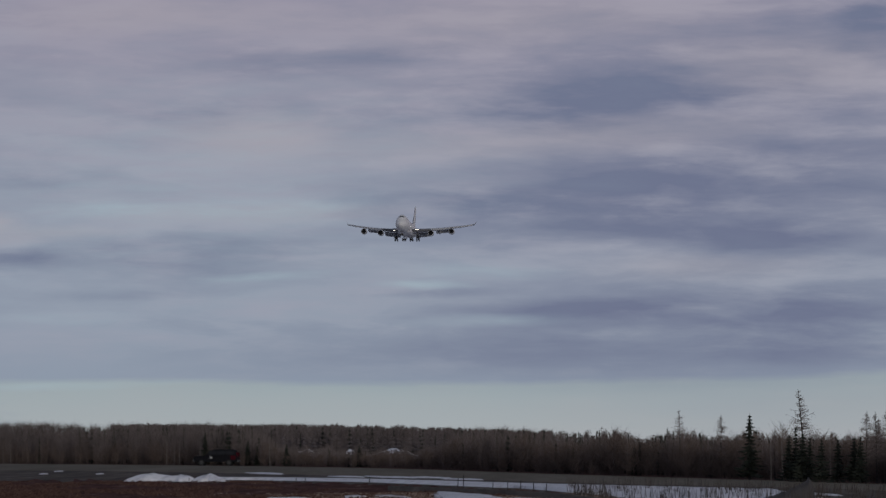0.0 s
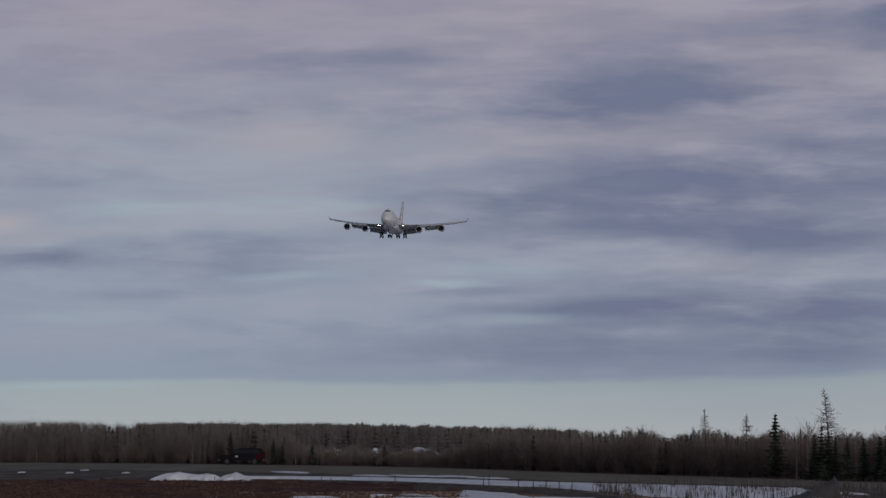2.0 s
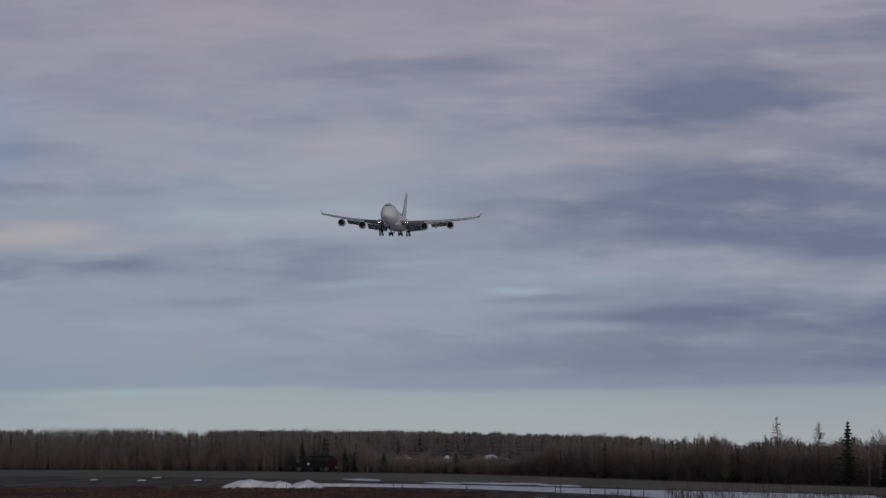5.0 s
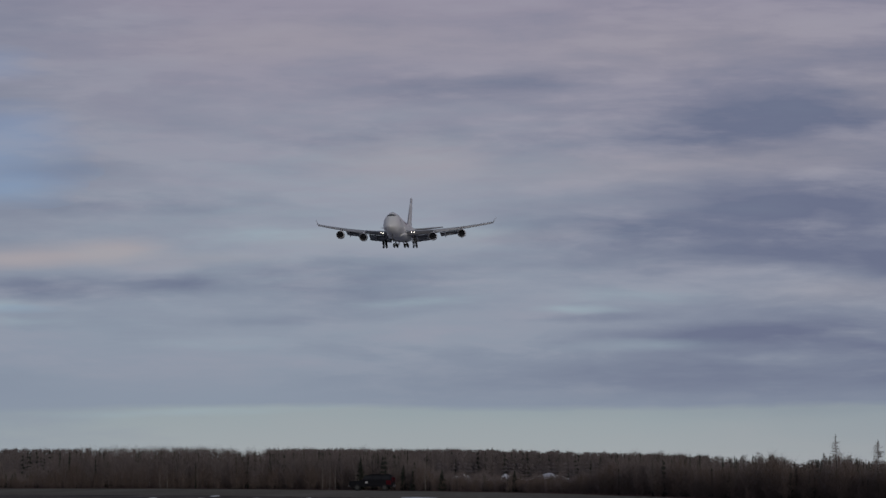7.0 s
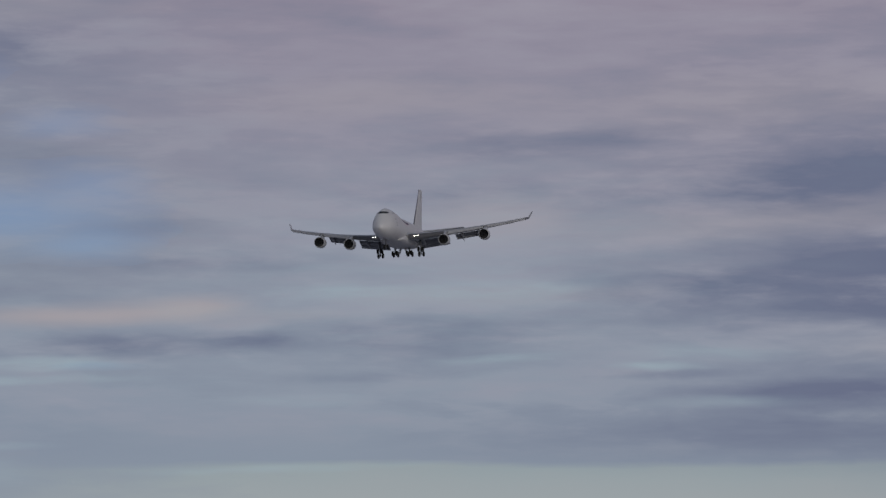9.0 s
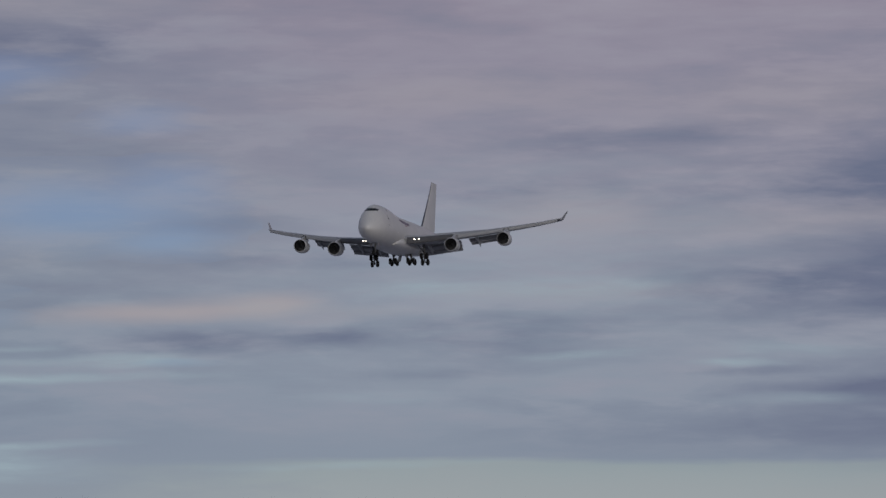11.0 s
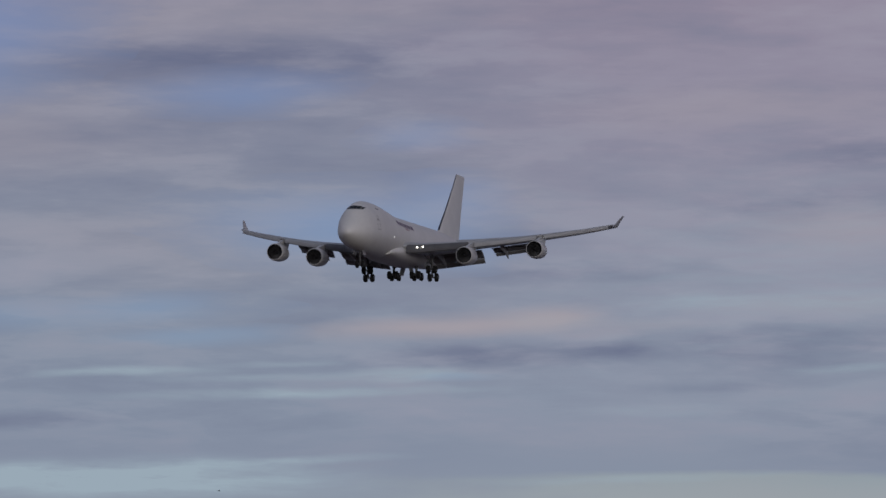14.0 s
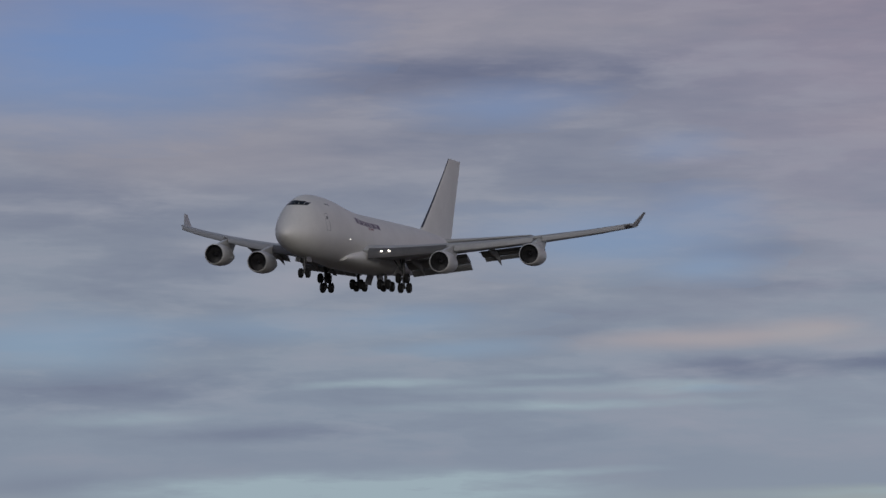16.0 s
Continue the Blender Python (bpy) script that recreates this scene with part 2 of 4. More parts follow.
# ---- materials ----
def material(name, colors, scale=1.0, rough=0.6, metal=0.0, bump=0.0, fine=8.0, spec=0.5, coords="Object", spread=0.5, per_piece=0.0, coat=0.0, squash=1.0):
    """A painted or natural surface: colours mixed by noise at two scales, with slight relief."""
    m = bpy.data.materials.new(name)
    m.use_nodes = True
    n = Nodes(m.node_tree)
    p = n.add("ShaderNodeBsdfPrincipled", Metallic=metal)
    p.inputs["Specular IOR Level"].default_value = spec
    if coat:
        p.inputs["Coat Weight"].default_value = coat
        p.inputs["Coat Roughness"].default_value = 0.2
    co = n.tree.nodes.new("ShaderNodeTexCoord").outputs[coords]
    if squash != 1.0:
        drawn = n.tree.nodes.new("ShaderNodeMapping")
        drawn.inputs["Scale"].default_value = (1.0, squash, 1.0)
        n.link(co, drawn.inputs[0])
        co = drawn.outputs[0]
    a = n.noise(co, scale, 4.0, 0.6)
    b = n.noise(co, scale * fine, 3.0, 0.6)
    f = n.math("ADD", n.math("MULTIPLY", a.outputs[0], 0.65), n.math("MULTIPLY", b.outputs[0], 0.35))
    lo, hi = 0.5 - spread / 2, 0.5 + spread / 2
    k = len(colors) - 1
    col = n.ramp(f, [(lo + (hi - lo) * i / max(k, 1), c) for i, c in enumerate(colors)])
    if per_piece:
        g = n.tree.nodes.new("ShaderNodeNewGeometry").outputs["Random Per Island"]
        col = n.mix(per_piece, col, n.ramp(g, [(0.0, tuple(v * 0.45 for v in colors[0])), (1.0, tuple(min(1, v * 1.5) for v in colors[-1]))]))
    n.link(col, p.inputs["Base Color"])
    n.link(n.math("MULTIPLY_ADD", b.outputs[0], 0.2, rough - 0.1), p.inputs["Roughness"])
    if bump:
        bn = n.add("ShaderNodeBump", Strength=bump, Distance=0.05)
        n.link(b.outputs[0], bn.inputs["Height"])
        n.link(bn.outputs[0], p.inputs["Normal"])
    n.link(p.outputs[0], n.add("ShaderNodeOutputMaterial").inputs[0])
    return m


def glow(name, color, strength):
    m = bpy.data.materials.new(name)
    m.use_nodes = True
    n = Nodes(m.node_tree)
    e = n.add("ShaderNodeEmission", Strength=strength)
    e.inputs[0].default_value = (*color, 1)
    n.link(e.outputs[0], n.add("ShaderNodeOutputMaterial").inputs[0])
    return m


M_WHITE = material("white_aircraft_paint", [(0.55, 0.54, 0.53), (0.69, 0.68, 0.66)], 0.25, 0.5, fine=14, coat=0.05)
M_WING = material("grey_wing_paint", [(0.30, 0.31, 0.32), (0.40, 0.40, 0.41)], 0.3, 0.4, fine=10)
M_SLAT = material("bare_leading_edge", [(0.27, 0.275, 0.285), (0.36, 0.365, 0.375)], 0.3, 0.5)
M_FLAP = material("flap_grey", [(0.17, 0.172, 0.178), (0.25, 0.25, 0.26)], 0.5, 0.55)
M_LETTER = material("purple_lettering", [(0.07, 0.045, 0.09), (0.10, 0.065, 0.12)], 1.0, 0.5)
# flap grey darkened to hold the shade under the wing root's leading edge
M_SHADED_FLAP = material("shaded_flap", [(0.06, 0.06, 0.064), (0.10, 0.10, 0.105)], 0.5, 0.6)
M_TRIM = material("dark_blue_trim", [(0.025, 0.027, 0.045), (0.04, 0.042, 0.065)], 1.0, 0.4)
M_RED = material("dull_red_paint", [(0.16, 0.03, 0.05), (0.22, 0.05, 0.06)], 1.0, 0.5)
M_NACELLE = material("nacelle_paint", [(0.42, 0.415, 0.41), (0.54, 0.535, 0.525)], 0.5, 0.35, fine=10)
M_INTAKE = material("intake_dark", [(0.012, 0.012, 0.014), (0.03, 0.03, 0.032)], 2.0, 0.5)
M_BLADE = material("fan_blade", [(0.014, 0.014, 0.016), (0.03, 0.03, 0.033)], 2.0, 0.5, metal=0.2)
M_METAL = material("gear_metal", [(0.035, 0.035, 0.037), (0.075, 0.075, 0.078)], 2.0, 0.5)
M_TYRE = material("tyre_rubber", [(0.008, 0.008, 0.009), (0.016, 0.016, 0.016)], 3.0, 0.85, spec=0.2)
M_HUB = material("dark_hub", [(0.02, 0.02, 0.021), (0.04, 0.04, 0.041)], 3.0, 0.6)
M_GLASS = material("cockpit_glass", [(0.008, 0.009, 0.011), (0.014, 0.015, 0.018)], 2.0, 0.15)
M_LAMP = glow("landing_light_glow", (1.0, 0.93, 0.80), 9.0)

M_SPOT = glow("bright_spot_glow", (1.0, 0.93, 0.85), 3.0)


# ---- mesh helpers ----
def part(name, bm, mat, parent, label="", smooth=False):
    """Links a bmesh as one mesh object under a thing or part (or at top level)."""
    me = bpy.data.meshes.new(name)
    bm.to_mesh(me)
    bm.free()
    me.materials.append(mat)
    if smooth:
        for p in me.polygons:
            p.use_smooth = True
        me.set_sharp_from_angle(angle=radians(42))
    ob = new(name, me)
    ob.parent = parent
    if label:
        tagged(ob, label)
    return ob


def loft(rings, close_ends=True, closed=True):
    """Skins a list of rings of points."""
    bm = bmesh.new()
    vs = [[bm.verts.new(p) for p in r] for r in rings]
    k = len(rings[0])
    for a, b in zip(vs, vs[1:]):
        for i in range(k if closed else k - 1):
            j = (i + 1) % k
            bm.faces.new((a[i], a[j], b[j], b[i]))
    if close_ends:
        bm.faces.new(vs[0])
        bm.faces.new(list(reversed(vs[-1])))
    bmesh.ops.recalc_face_normals(bm, faces=bm.faces)
    return bm


def box(size, centre=(0, 0, 0), bevel=0.0, turn=None):
    bm = bmesh.new()
    bmesh.ops.create_cube(bm, size=1.0)
    bmesh.ops.scale(bm, vec=size, verts=bm.verts)
    if bevel:
        bmesh.ops.bevel(bm, geom=bm.edges[:] , offset=bevel, segments=2, affect="EDGES")
    if turn is not None:
        bmesh.ops.transform(bm, matrix=turn, verts=bm.verts)
    bmesh.ops.translate(bm, vec=centre, verts=bm.verts)
    return bm


def rod(a, b, r0, r1=None, sides=10):
    a, b = Vector(a), Vector(b)
    q = (b - a).to_track_quat("Z", "Y")
    r1 = r0 if r1 is None else r1
    rings = []
    for p, r in ((a, r0), (b, r1)):
        rings.append([p + q @ Vector((r * math.cos(2 * math.pi * i / sides), r * math.sin(2 * math.pi * i / sides), 0)) for i in range(sides)])
    return loft(rings)


def turned(profile, sides=32, axis="X", centre=(0, 0, 0), close_ends=False):
    """A body of revolution: profile of (along, radius)."""
    rings = []
    c = Vector(centre)
    for s, r in profile:
        ring = []
        for i in range(sides):
            a = 2 * math.pi * i / sides
            y, z = r * math.cos(a), r * math.sin(a)
            ring.append(c + (Vector((s, y, z)) if axis == "X" else Vector((y, s, z))))
        rings.append(ring)
    return loft(rings, close_ends)


# ---- the airliner ----
# Plane space: x forward, y to its left wing, z up; the nose is 30 m ahead of the origin, the tyres about 5 m below it.
NOSE, GROUND = 30.0, -5.0
# behind the nose, lowest, widest, highest, half width
FUSELAGE = [(0.0, 4.62, 4.75, 4.9, 0.06), (0.12, 4.40, 4.76, 5.2, 0.42), (0.4, 4.14, 4.8, 5.6, 0.78), (1.0, 3.8, 4.85, 6.25, 1.28),
            (1.8, 3.42, 4.92, 6.98, 1.76), (2.6, 3.12, 4.98, 7.72, 2.14), (3.4, 2.86, 5.02, 8.5, 2.43), (4.3, 2.64, 5.08, 9.14, 2.68),
            (5.6, 2.42, 5.14, 9.62, 2.91), (7.5, 2.22, 5.2, 9.9, 3.1), (10.0, 2.08, 5.26, 10.0, 3.22), (13.0, 2.02, 5.3, 9.97, 3.25),
            (15.5, 2.0, 5.3, 9.8, 3.25), (18.0, 2.0, 5.3, 9.5, 3.25), (20.5, 2.0, 5.3, 9.15, 3.25), (23.0, 2.0, 5.3, 8.95, 3.25),
            (26.0, 2.0, 5.3, 8.88, 3.25), (36.0, 2.0, 5.3, 8.88, 3.25), (45.0, 2.05, 5.3, 8.88, 3.25), (50.0, 2.45, 5.45, 8.85, 3.18),
            (55.0, 3.35, 5.85, 8.72, 2.88), (60.0, 4.65, 6.4, 8.5, 2.25), (65.0, 6.05, 7.1, 8.2, 1.35), (68.5, 7.0, 7.45, 7.95, 0.6),
            (70.2, 7.45, 7.6, 7.75, 0.18)]
FUSELAGE = [(0.32 + s * 0.957 if s < 7.5 else s, *row) for s, *row in FUSELAGE]


def hull(s):
    """The fuselage's lowest, widest, highest height and half width at s behind the nose."""
    for a, b in zip(FUSELAGE, FUSELAGE[1:]):
        if a[0] <= s <= b[0]:
            f = (s - a[0]) / (b[0] - a[0])
            return [x + (y - x) * f for x, y in zip(a[1:], b[1:])]
    return FUSELAGE[-1][1:]


def skin(s, ang, out=0.0):
    """A point of the fuselage's skin; ang in degrees from the left side up over the crown."""
    lo, mid, hi, w = hull(s)
    a = radians(ang)
    c, q = math.cos(a), math.sin(a)
    hump = min(1.0, max(0.0, (hi - mid - w - 0.3) / 1.2))
    y = w * (abs(c) ** (1 + 0.28 * hump if q > 0 else 1)) * (1 if c >= 0 else -1)
    z = mid + ((hi - mid) if q > 0 else (mid - lo)) * q
    v = Vector((NOSE - s, y, z + GROUND))
    if out:
        n = Vector((0, c, q)).normalized()
        v += n * out
    return v


def patch(s0, s1, a0, a1, out=0.015, steps=4):
    """A thin raised panel that follows the fuselage."""
    bm = bmesh.new()
    grid = [[[bm.verts.new(skin(s0 + (s1 - s0) * i / steps, a0 + (a1 - a0) * j / steps, o)) for j in range(steps + 1)] for i in range(steps + 1)] for o in (-0.03, out)]
    for k in range(2):
        for i in range(steps):
            for j in range(steps):
                bm.faces.new((grid[k][i][j], grid[k][i + 1][j], grid[k][i + 1][j + 1], grid[k][i][j + 1]))
    for i in range(steps):
        for j in (0, steps):
            bm.faces.new((grid[0][i][j], grid[0][i + 1][j], grid[1][i + 1][j], grid[1][i][j]))
            bm.faces.new((grid[0][j][i], grid[0][j][i + 1], grid[1][j][i + 1], grid[1][j][i]))
    bmesh.ops.recalc_face_normals(bm, faces=bm.faces)
    return bm


def station(ang, z):
    """How far behind the nose the skin at this angle reaches the height z."""
    lo, hi = 0.5, 9.0
    for _ in range(30):
        mid = (lo + hi) / 2
        if skin(mid, ang).z - GROUND < z:
            lo = mid
        else:
            hi = mid
    return lo


def window_panel(a0, a1, z0, z1, steps=4):
    """A cockpit pane between two angles and two heights, lying on the skin."""
    bm = bmesh.new()
    grid = []
    for o in (-0.03, 0.03):
        rows = []
        for i in range(steps + 1):
            a = a0 + (a1 - a0) * i / steps
            row = []
            for j in range(3):
                v = skin(station(a, z0 + (z1 - z0) * j / 2), a)
                row.append(bm.verts.new(v + Vector((0.75, 0.5 * math.cos(radians(a)), 0.5)).normalized() * o))
            rows.append(row)
        grid.append(rows)
    for k in range(2):
        for i in range(steps):
            for j in range(2):
                bm.faces.new((grid[k][i][j], grid[k][i + 1][j], grid[k][i + 1][j + 1], grid[k][i][j + 1]))
    for i in range(steps):
        for j in (0, 2):
            bm.faces.new((grid[0][i][j], grid[0][i + 1][j], grid[1][i + 1][j], grid[1][i][j]))
    for i in (0, steps):
        for j in range(2):
            bm.faces.new((grid[0][i][j], grid[0][i][j + 1], grid[1][i][j + 1], grid[1][i][j]))
    bmesh.ops.recalc_face_normals(bm, faces=bm.faces)
    return bm


# wing: out from the middle, leading edge and trailing edge behind the nose, height, thickness
WING = [(2.6, 20.6, 36.6, 3.75, 1.9), (5.0, 22.8, 36.8, 3.9, 1.6), (8.5, 25.8, 37.2, 4.36, 1.3), (12.1, 29.0, 38.0, 4.92, 1.04),
        (16.5, 32.9, 40.8, 5.68, 0.82), (21.2, 37.0, 43.7, 6.6, 0.66), (26.5, 41.6, 47.0, 7.72, 0.5), (31.0, 45.6, 49.7, 8.85, 0.36)]
FOIL = [(0.0, 0.0), (0.012, 0.16), (0.05, 0.32), (0.15, 0.47), (0.35, 0.5), (0.6, 0.36), (0.85, 0.14), (1.0, 0.015),
        (0.85, -0.12), (0.6, -0.28), (0.35, -0.44), (0.15, -0.42), (0.05, -0.28), (0.012, -0.14)]


def wing_at(y):
    for a, b in zip(WING, WING[1:]):
        if a[0] <= y <= b[0]:
            f = (y - a[0]) / (b[0] - a[0])
            return [p + (q - p) * f for p, q in zip(a, b)]
    return list(WING[-1])


def foil_ring(y, le, te, z, th, side, twist=0.0):
    ring = []
    for c, h in FOIL:
        x = le + (te - le) * c
        dz = h * th - (x - (le + te) / 2) * math.tan(radians(twist))
        ring.append((NOSE - x, side * y, z + dz + GROUND))
    return ring


def build_wing(plane, side):
    rings = [foil_ring(y, le, te, z, th, side, 1.5) for y, le, te, z, th in WING]
    wing = part("wing", loft(rings), M_WING, plane, "light grey swept wing with flaps lowered", True)
    # leading-edge flaps, hanging ahead of and below the nose of the wing
    for y0, y1 in ((3.6, 7.48), (7.5, 11.6), (12.5, 16.48), (16.5, 20.7), (21.7, 24.68), (24.7, 27.68), (27.7, 30.5)):
        rings = []
        for y in (y0, (y0 + y1) / 2, y1):
            _, le, te, z, th = wing_at(y)
            d = 0.55 + 0.35 * th
            prof = [(0.35, 0.16 * th), (0.02, 0.22 * th), (-0.32, 0.02), (-0.5, -d * 0.35), (-0.42, -d * 0.75), (-0.2, -d * 0.85), (-0.12, -d * 0.5), (0.1, -0.1 * th)]
            rings.append([(NOSE - (le + a), side * y, z + b + GROUND + 0.06) for a, b in prof])
        # the inboard flaps carry the dark recess below the edge in their colour
        part("slat", loft(rings), M_SHADED_FLAP if y1 < 12 else M_SLAT, wing, "inboard leading-edge flap, its shade put into the colour" if y1 < 12 else "grey leading-edge flap", True)
    # slotted trailing-edge flaps in three staggered vanes
    for y0, y1 in ((3.7, 11.7), (13.2, 20.4)):
        for k, (chord, back, drop, tilt) in enumerate(((0.9, -0.25, -0.2, 12), (2.1, 0.55, -0.42, 21), (1.25, 2.5, -1.2, 34))):
            rings = []
            for y in (y0 + 0.1 * k, y1 - 0.1 * k):
                _, le, te, z, th = wing_at(y)
                size = 1.05 if y0 < 10 else 0.68
                x0, z0 = te - 1.0 + back * size, z - 0.2 + drop * size
                ring = []
                for c, h in FOIL:
                    px, pz = c * chord * size, h * 0.22 * chord * size
                    t = radians(tilt)
                    ring.append((NOSE - (x0 + px * math.cos(t) + pz * math.sin(t)), side * y, z0 - px * math.sin(t) + pz * math.cos(t) + GROUND))
                rings.append(ring)
            part("flap", loft(rings), M_FLAP, wing, "lowered dark grey slotted flap", True)
    # canoe fairings over the flap tracks
    for y in (5.4, 9.3, 14.9, 19.0):
        _, le, te, z, th = wing_at(y)
        rings = []
        for f, r, d in ((0.0, 0.04, 0.0), (0.15, 0.26, -0.1), (0.4, 0.36, -0.22), (0.65, 0.34, -0.55), (0.85, 0.22, -1.1), (1.0, 0.03, -1.65)):
            x = te - 3.6 + 6.0 * f
            rings.append([(NOSE - x, side * y + 0.8 * r * math.cos(2 * math.pi * i / 10), z - 0.42 + d + 1.35 * r * math.sin(2 * math.pi * i / 10) + GROUND) for i in range(10)])
        part("flap_track_fairing", loft(rings), M_WING, wing, "", True)
    # canted winglet
    rings = []
    for f, ch0, ch1 in ((0.0, 0.9, 4.1), (0.12, 1.35, 4.2), (0.55, 2.4, 4.4), (1.0, 3.5, 4.75)):
        y, z = 31.0 + 0.95 * f, 8.85 + 1.85 * f
        th = 0.2 - 0.12 * f
        ring = []
        for c, h in FOIL:
            x = 45.6 + ch0 + (ch1 - ch0) * c
            ring.append((NOSE - x, side * (y - h * th * 0.9), z + h * th * 0.4 + GROUND))
        rings.append(ring)
    part("winglet", loft(rings), M_WING, wing, "small upswept winglet", True)
    # landing lights in the root
    for y in (5.0, 5.75):
        _, le, te, z, th = wing_at(y)
        part("landing_light", turned([(0.0, 0.03), (0.02, 0.075), (-0.1, 0.09), (-0.3, 0.08)], 14, "X", (NOSE - le + 0.62, side * y, z + GROUND + 0.0), True), M_LAMP, wing, "lit landing light")


def build_engine(plane, y, lip, z, hang):
    """A turbofan: nacelle with open intake, fan, spinner, core and pylon."""
    x0 = NOSE - lip
    c = (x0, y, z + GROUND)
    outer = [(-4.3, 1.16), (-3.4, 1.32), (-2.2, 1.43), (-1.1, 1.44), (-0.4, 1.385), (-0.12, 1.33), (-0.02, 1.27), (0.0, 1.235), (-0.05, 1.205), (-0.25, 1.185), (-1.2, 1.2), (-1.3, 1.2)]
    eng = part("engine", turned(outer, 36, "X", c), M_NACELLE, plane, "pale grey turbofan engine under the wing", True)
    part("intake_lining", turned([(-0.07, 1.196), (-0.25, 1.175), (-0.6, 1.17), (-1.25, 1.18), (-1.27, 0.2)], 36, "X", c), M_INTAKE, eng, "dark intake", True)
    fan = bmesh.new()
    for i in range(22):
        a = 2 * math.pi * i / 22
        e1 = Vector((0, math.cos(a), math.sin(a)))
        e2 = Vector((0, -math.sin(a), math.cos(a)))
        p = [Vector(c) + Vector((-0.95, 0, 0)) + v for v in (e1 * 0.3 - e2 * 0.05, e1 * 1.15 - e2 * 0.12, e1 * 1.15 + e2 * 0.12 + Vector((-0.14, 0, 0)), e1 * 0.3 + e2 * 0.05 + Vector((-0.14, 0, 0)))]
        lo = [fan.verts.new(q) for q in p]
        up = [fan.verts.new(q + Vector((-0.03, 0, 0))) for q in p]
        fan.faces.new(lo)
        fan.faces.new(list(reversed(up)))
        for j in range(4):
            fan.faces.new((lo[j], up[j], up[(j + 1) % 4], lo[(j + 1) % 4]))
    part("fan", fan, M_BLADE, eng, "dark metal fan blades")
    part("spinner", turned([(-0.45, 0.01), (-0.55, 0.12), (-0.8, 0.26), (-1.1, 0.33)], 16, "X", c, True), M_BLADE, eng, "dark spinner", True)
    part("core_cowl", turned([(-4.0, 1.12), (-4.2, 0.95), (-5.2, 0.78), (-6.2, 0.56), (-6.25, 0.45), (-7.1, 0.06)], 24, "X", c, True), M_METAL, eng, "dark metal core and exhaust", True)
    rings = []
    for f, w in ((0.0, 0.04), (0.15, 0.2), (0.6, 0.24), (1.0, 0.1)):
        xt, xb = x0 - 1.3 - 7.0 * f, x0 - 1.3 - 5.6 * f
        zt, zb = c[2] + 1.42 + (hang - 1.42) * min(1.0, f * 1.6), c[2] + 1.25 - 0.5 * f
        rings.append([(xb, y - w, zb), (xb, y + w, zb), (xt, y + w, zt), (xt, y - w, zt)])
    part("pylon", loft(rings), M_NACELLE, eng)


def wheel_parts(parent, x, y, z, r=0.66, w=0.5):
    tyre = part("wheel", turned([(-w / 2, r * 0.55), (-w / 2, r * 0.86), (-w * 0.36, r * 0.97), (0, r), (w * 0.36, r * 0.97), (w / 2, r * 0.86), (w / 2, r * 0.55)], 22, "Y", (x, y, z), True), M_TYRE, parent, "black tyre", True)
    part("hub", turned([(-w / 2 - 0.03, 0.02), (-w / 2 - 0.02, r * 0.4), (w / 2 + 0.02, r * 0.4), (w / 2 + 0.03, 0.02)], 14, "Y", (x, y, z), True), M_HUB, tyre, "grey hub")


def build_bogie(plane, s, y, z, tilt, top):
    """A four-wheel truck on its strut, tipped nose-up by tilt degrees."""
    x = NOSE - s
    z += GROUND
    gear = part("landing_gear", rod((x, y, z), (x + 0.25, y, top + GROUND), 0.2, 0.24), M_METAL, plane, "lowered landing gear with a four-wheel truck", True)
    ct, st = math.cos(radians(tilt)), math.sin(radians(tilt))
    part("truck_beam", rod((x + 0.85 * ct, y, z + 0.85 * st), (x - 0.85 * ct, y, z - 0.85 * st), 0.13), M_METAL, gear)
    part("drag_brace", rod((x + 0.1, y, z + 1.1), (x + 1.7, y, top + GROUND), 0.09), M_METAL, gear)
    part("side_brace", rod((x + 0.1, y, z + 1.2), (x, y - math.copysign(1.4, y), top + GROUND), 0.08), M_METAL, gear)
    for d in (0.77, -0.77):
        part("axle", rod((x + d * ct, y - 0.62, z + d * st), (x + d * ct, y + 0.62, z + d * st), 0.08), M_METAL, gear)
        for k in (-0.56, 0.56):
            wheel_parts(gear, x + d * ct, y + k, z + d * st)
    return gear


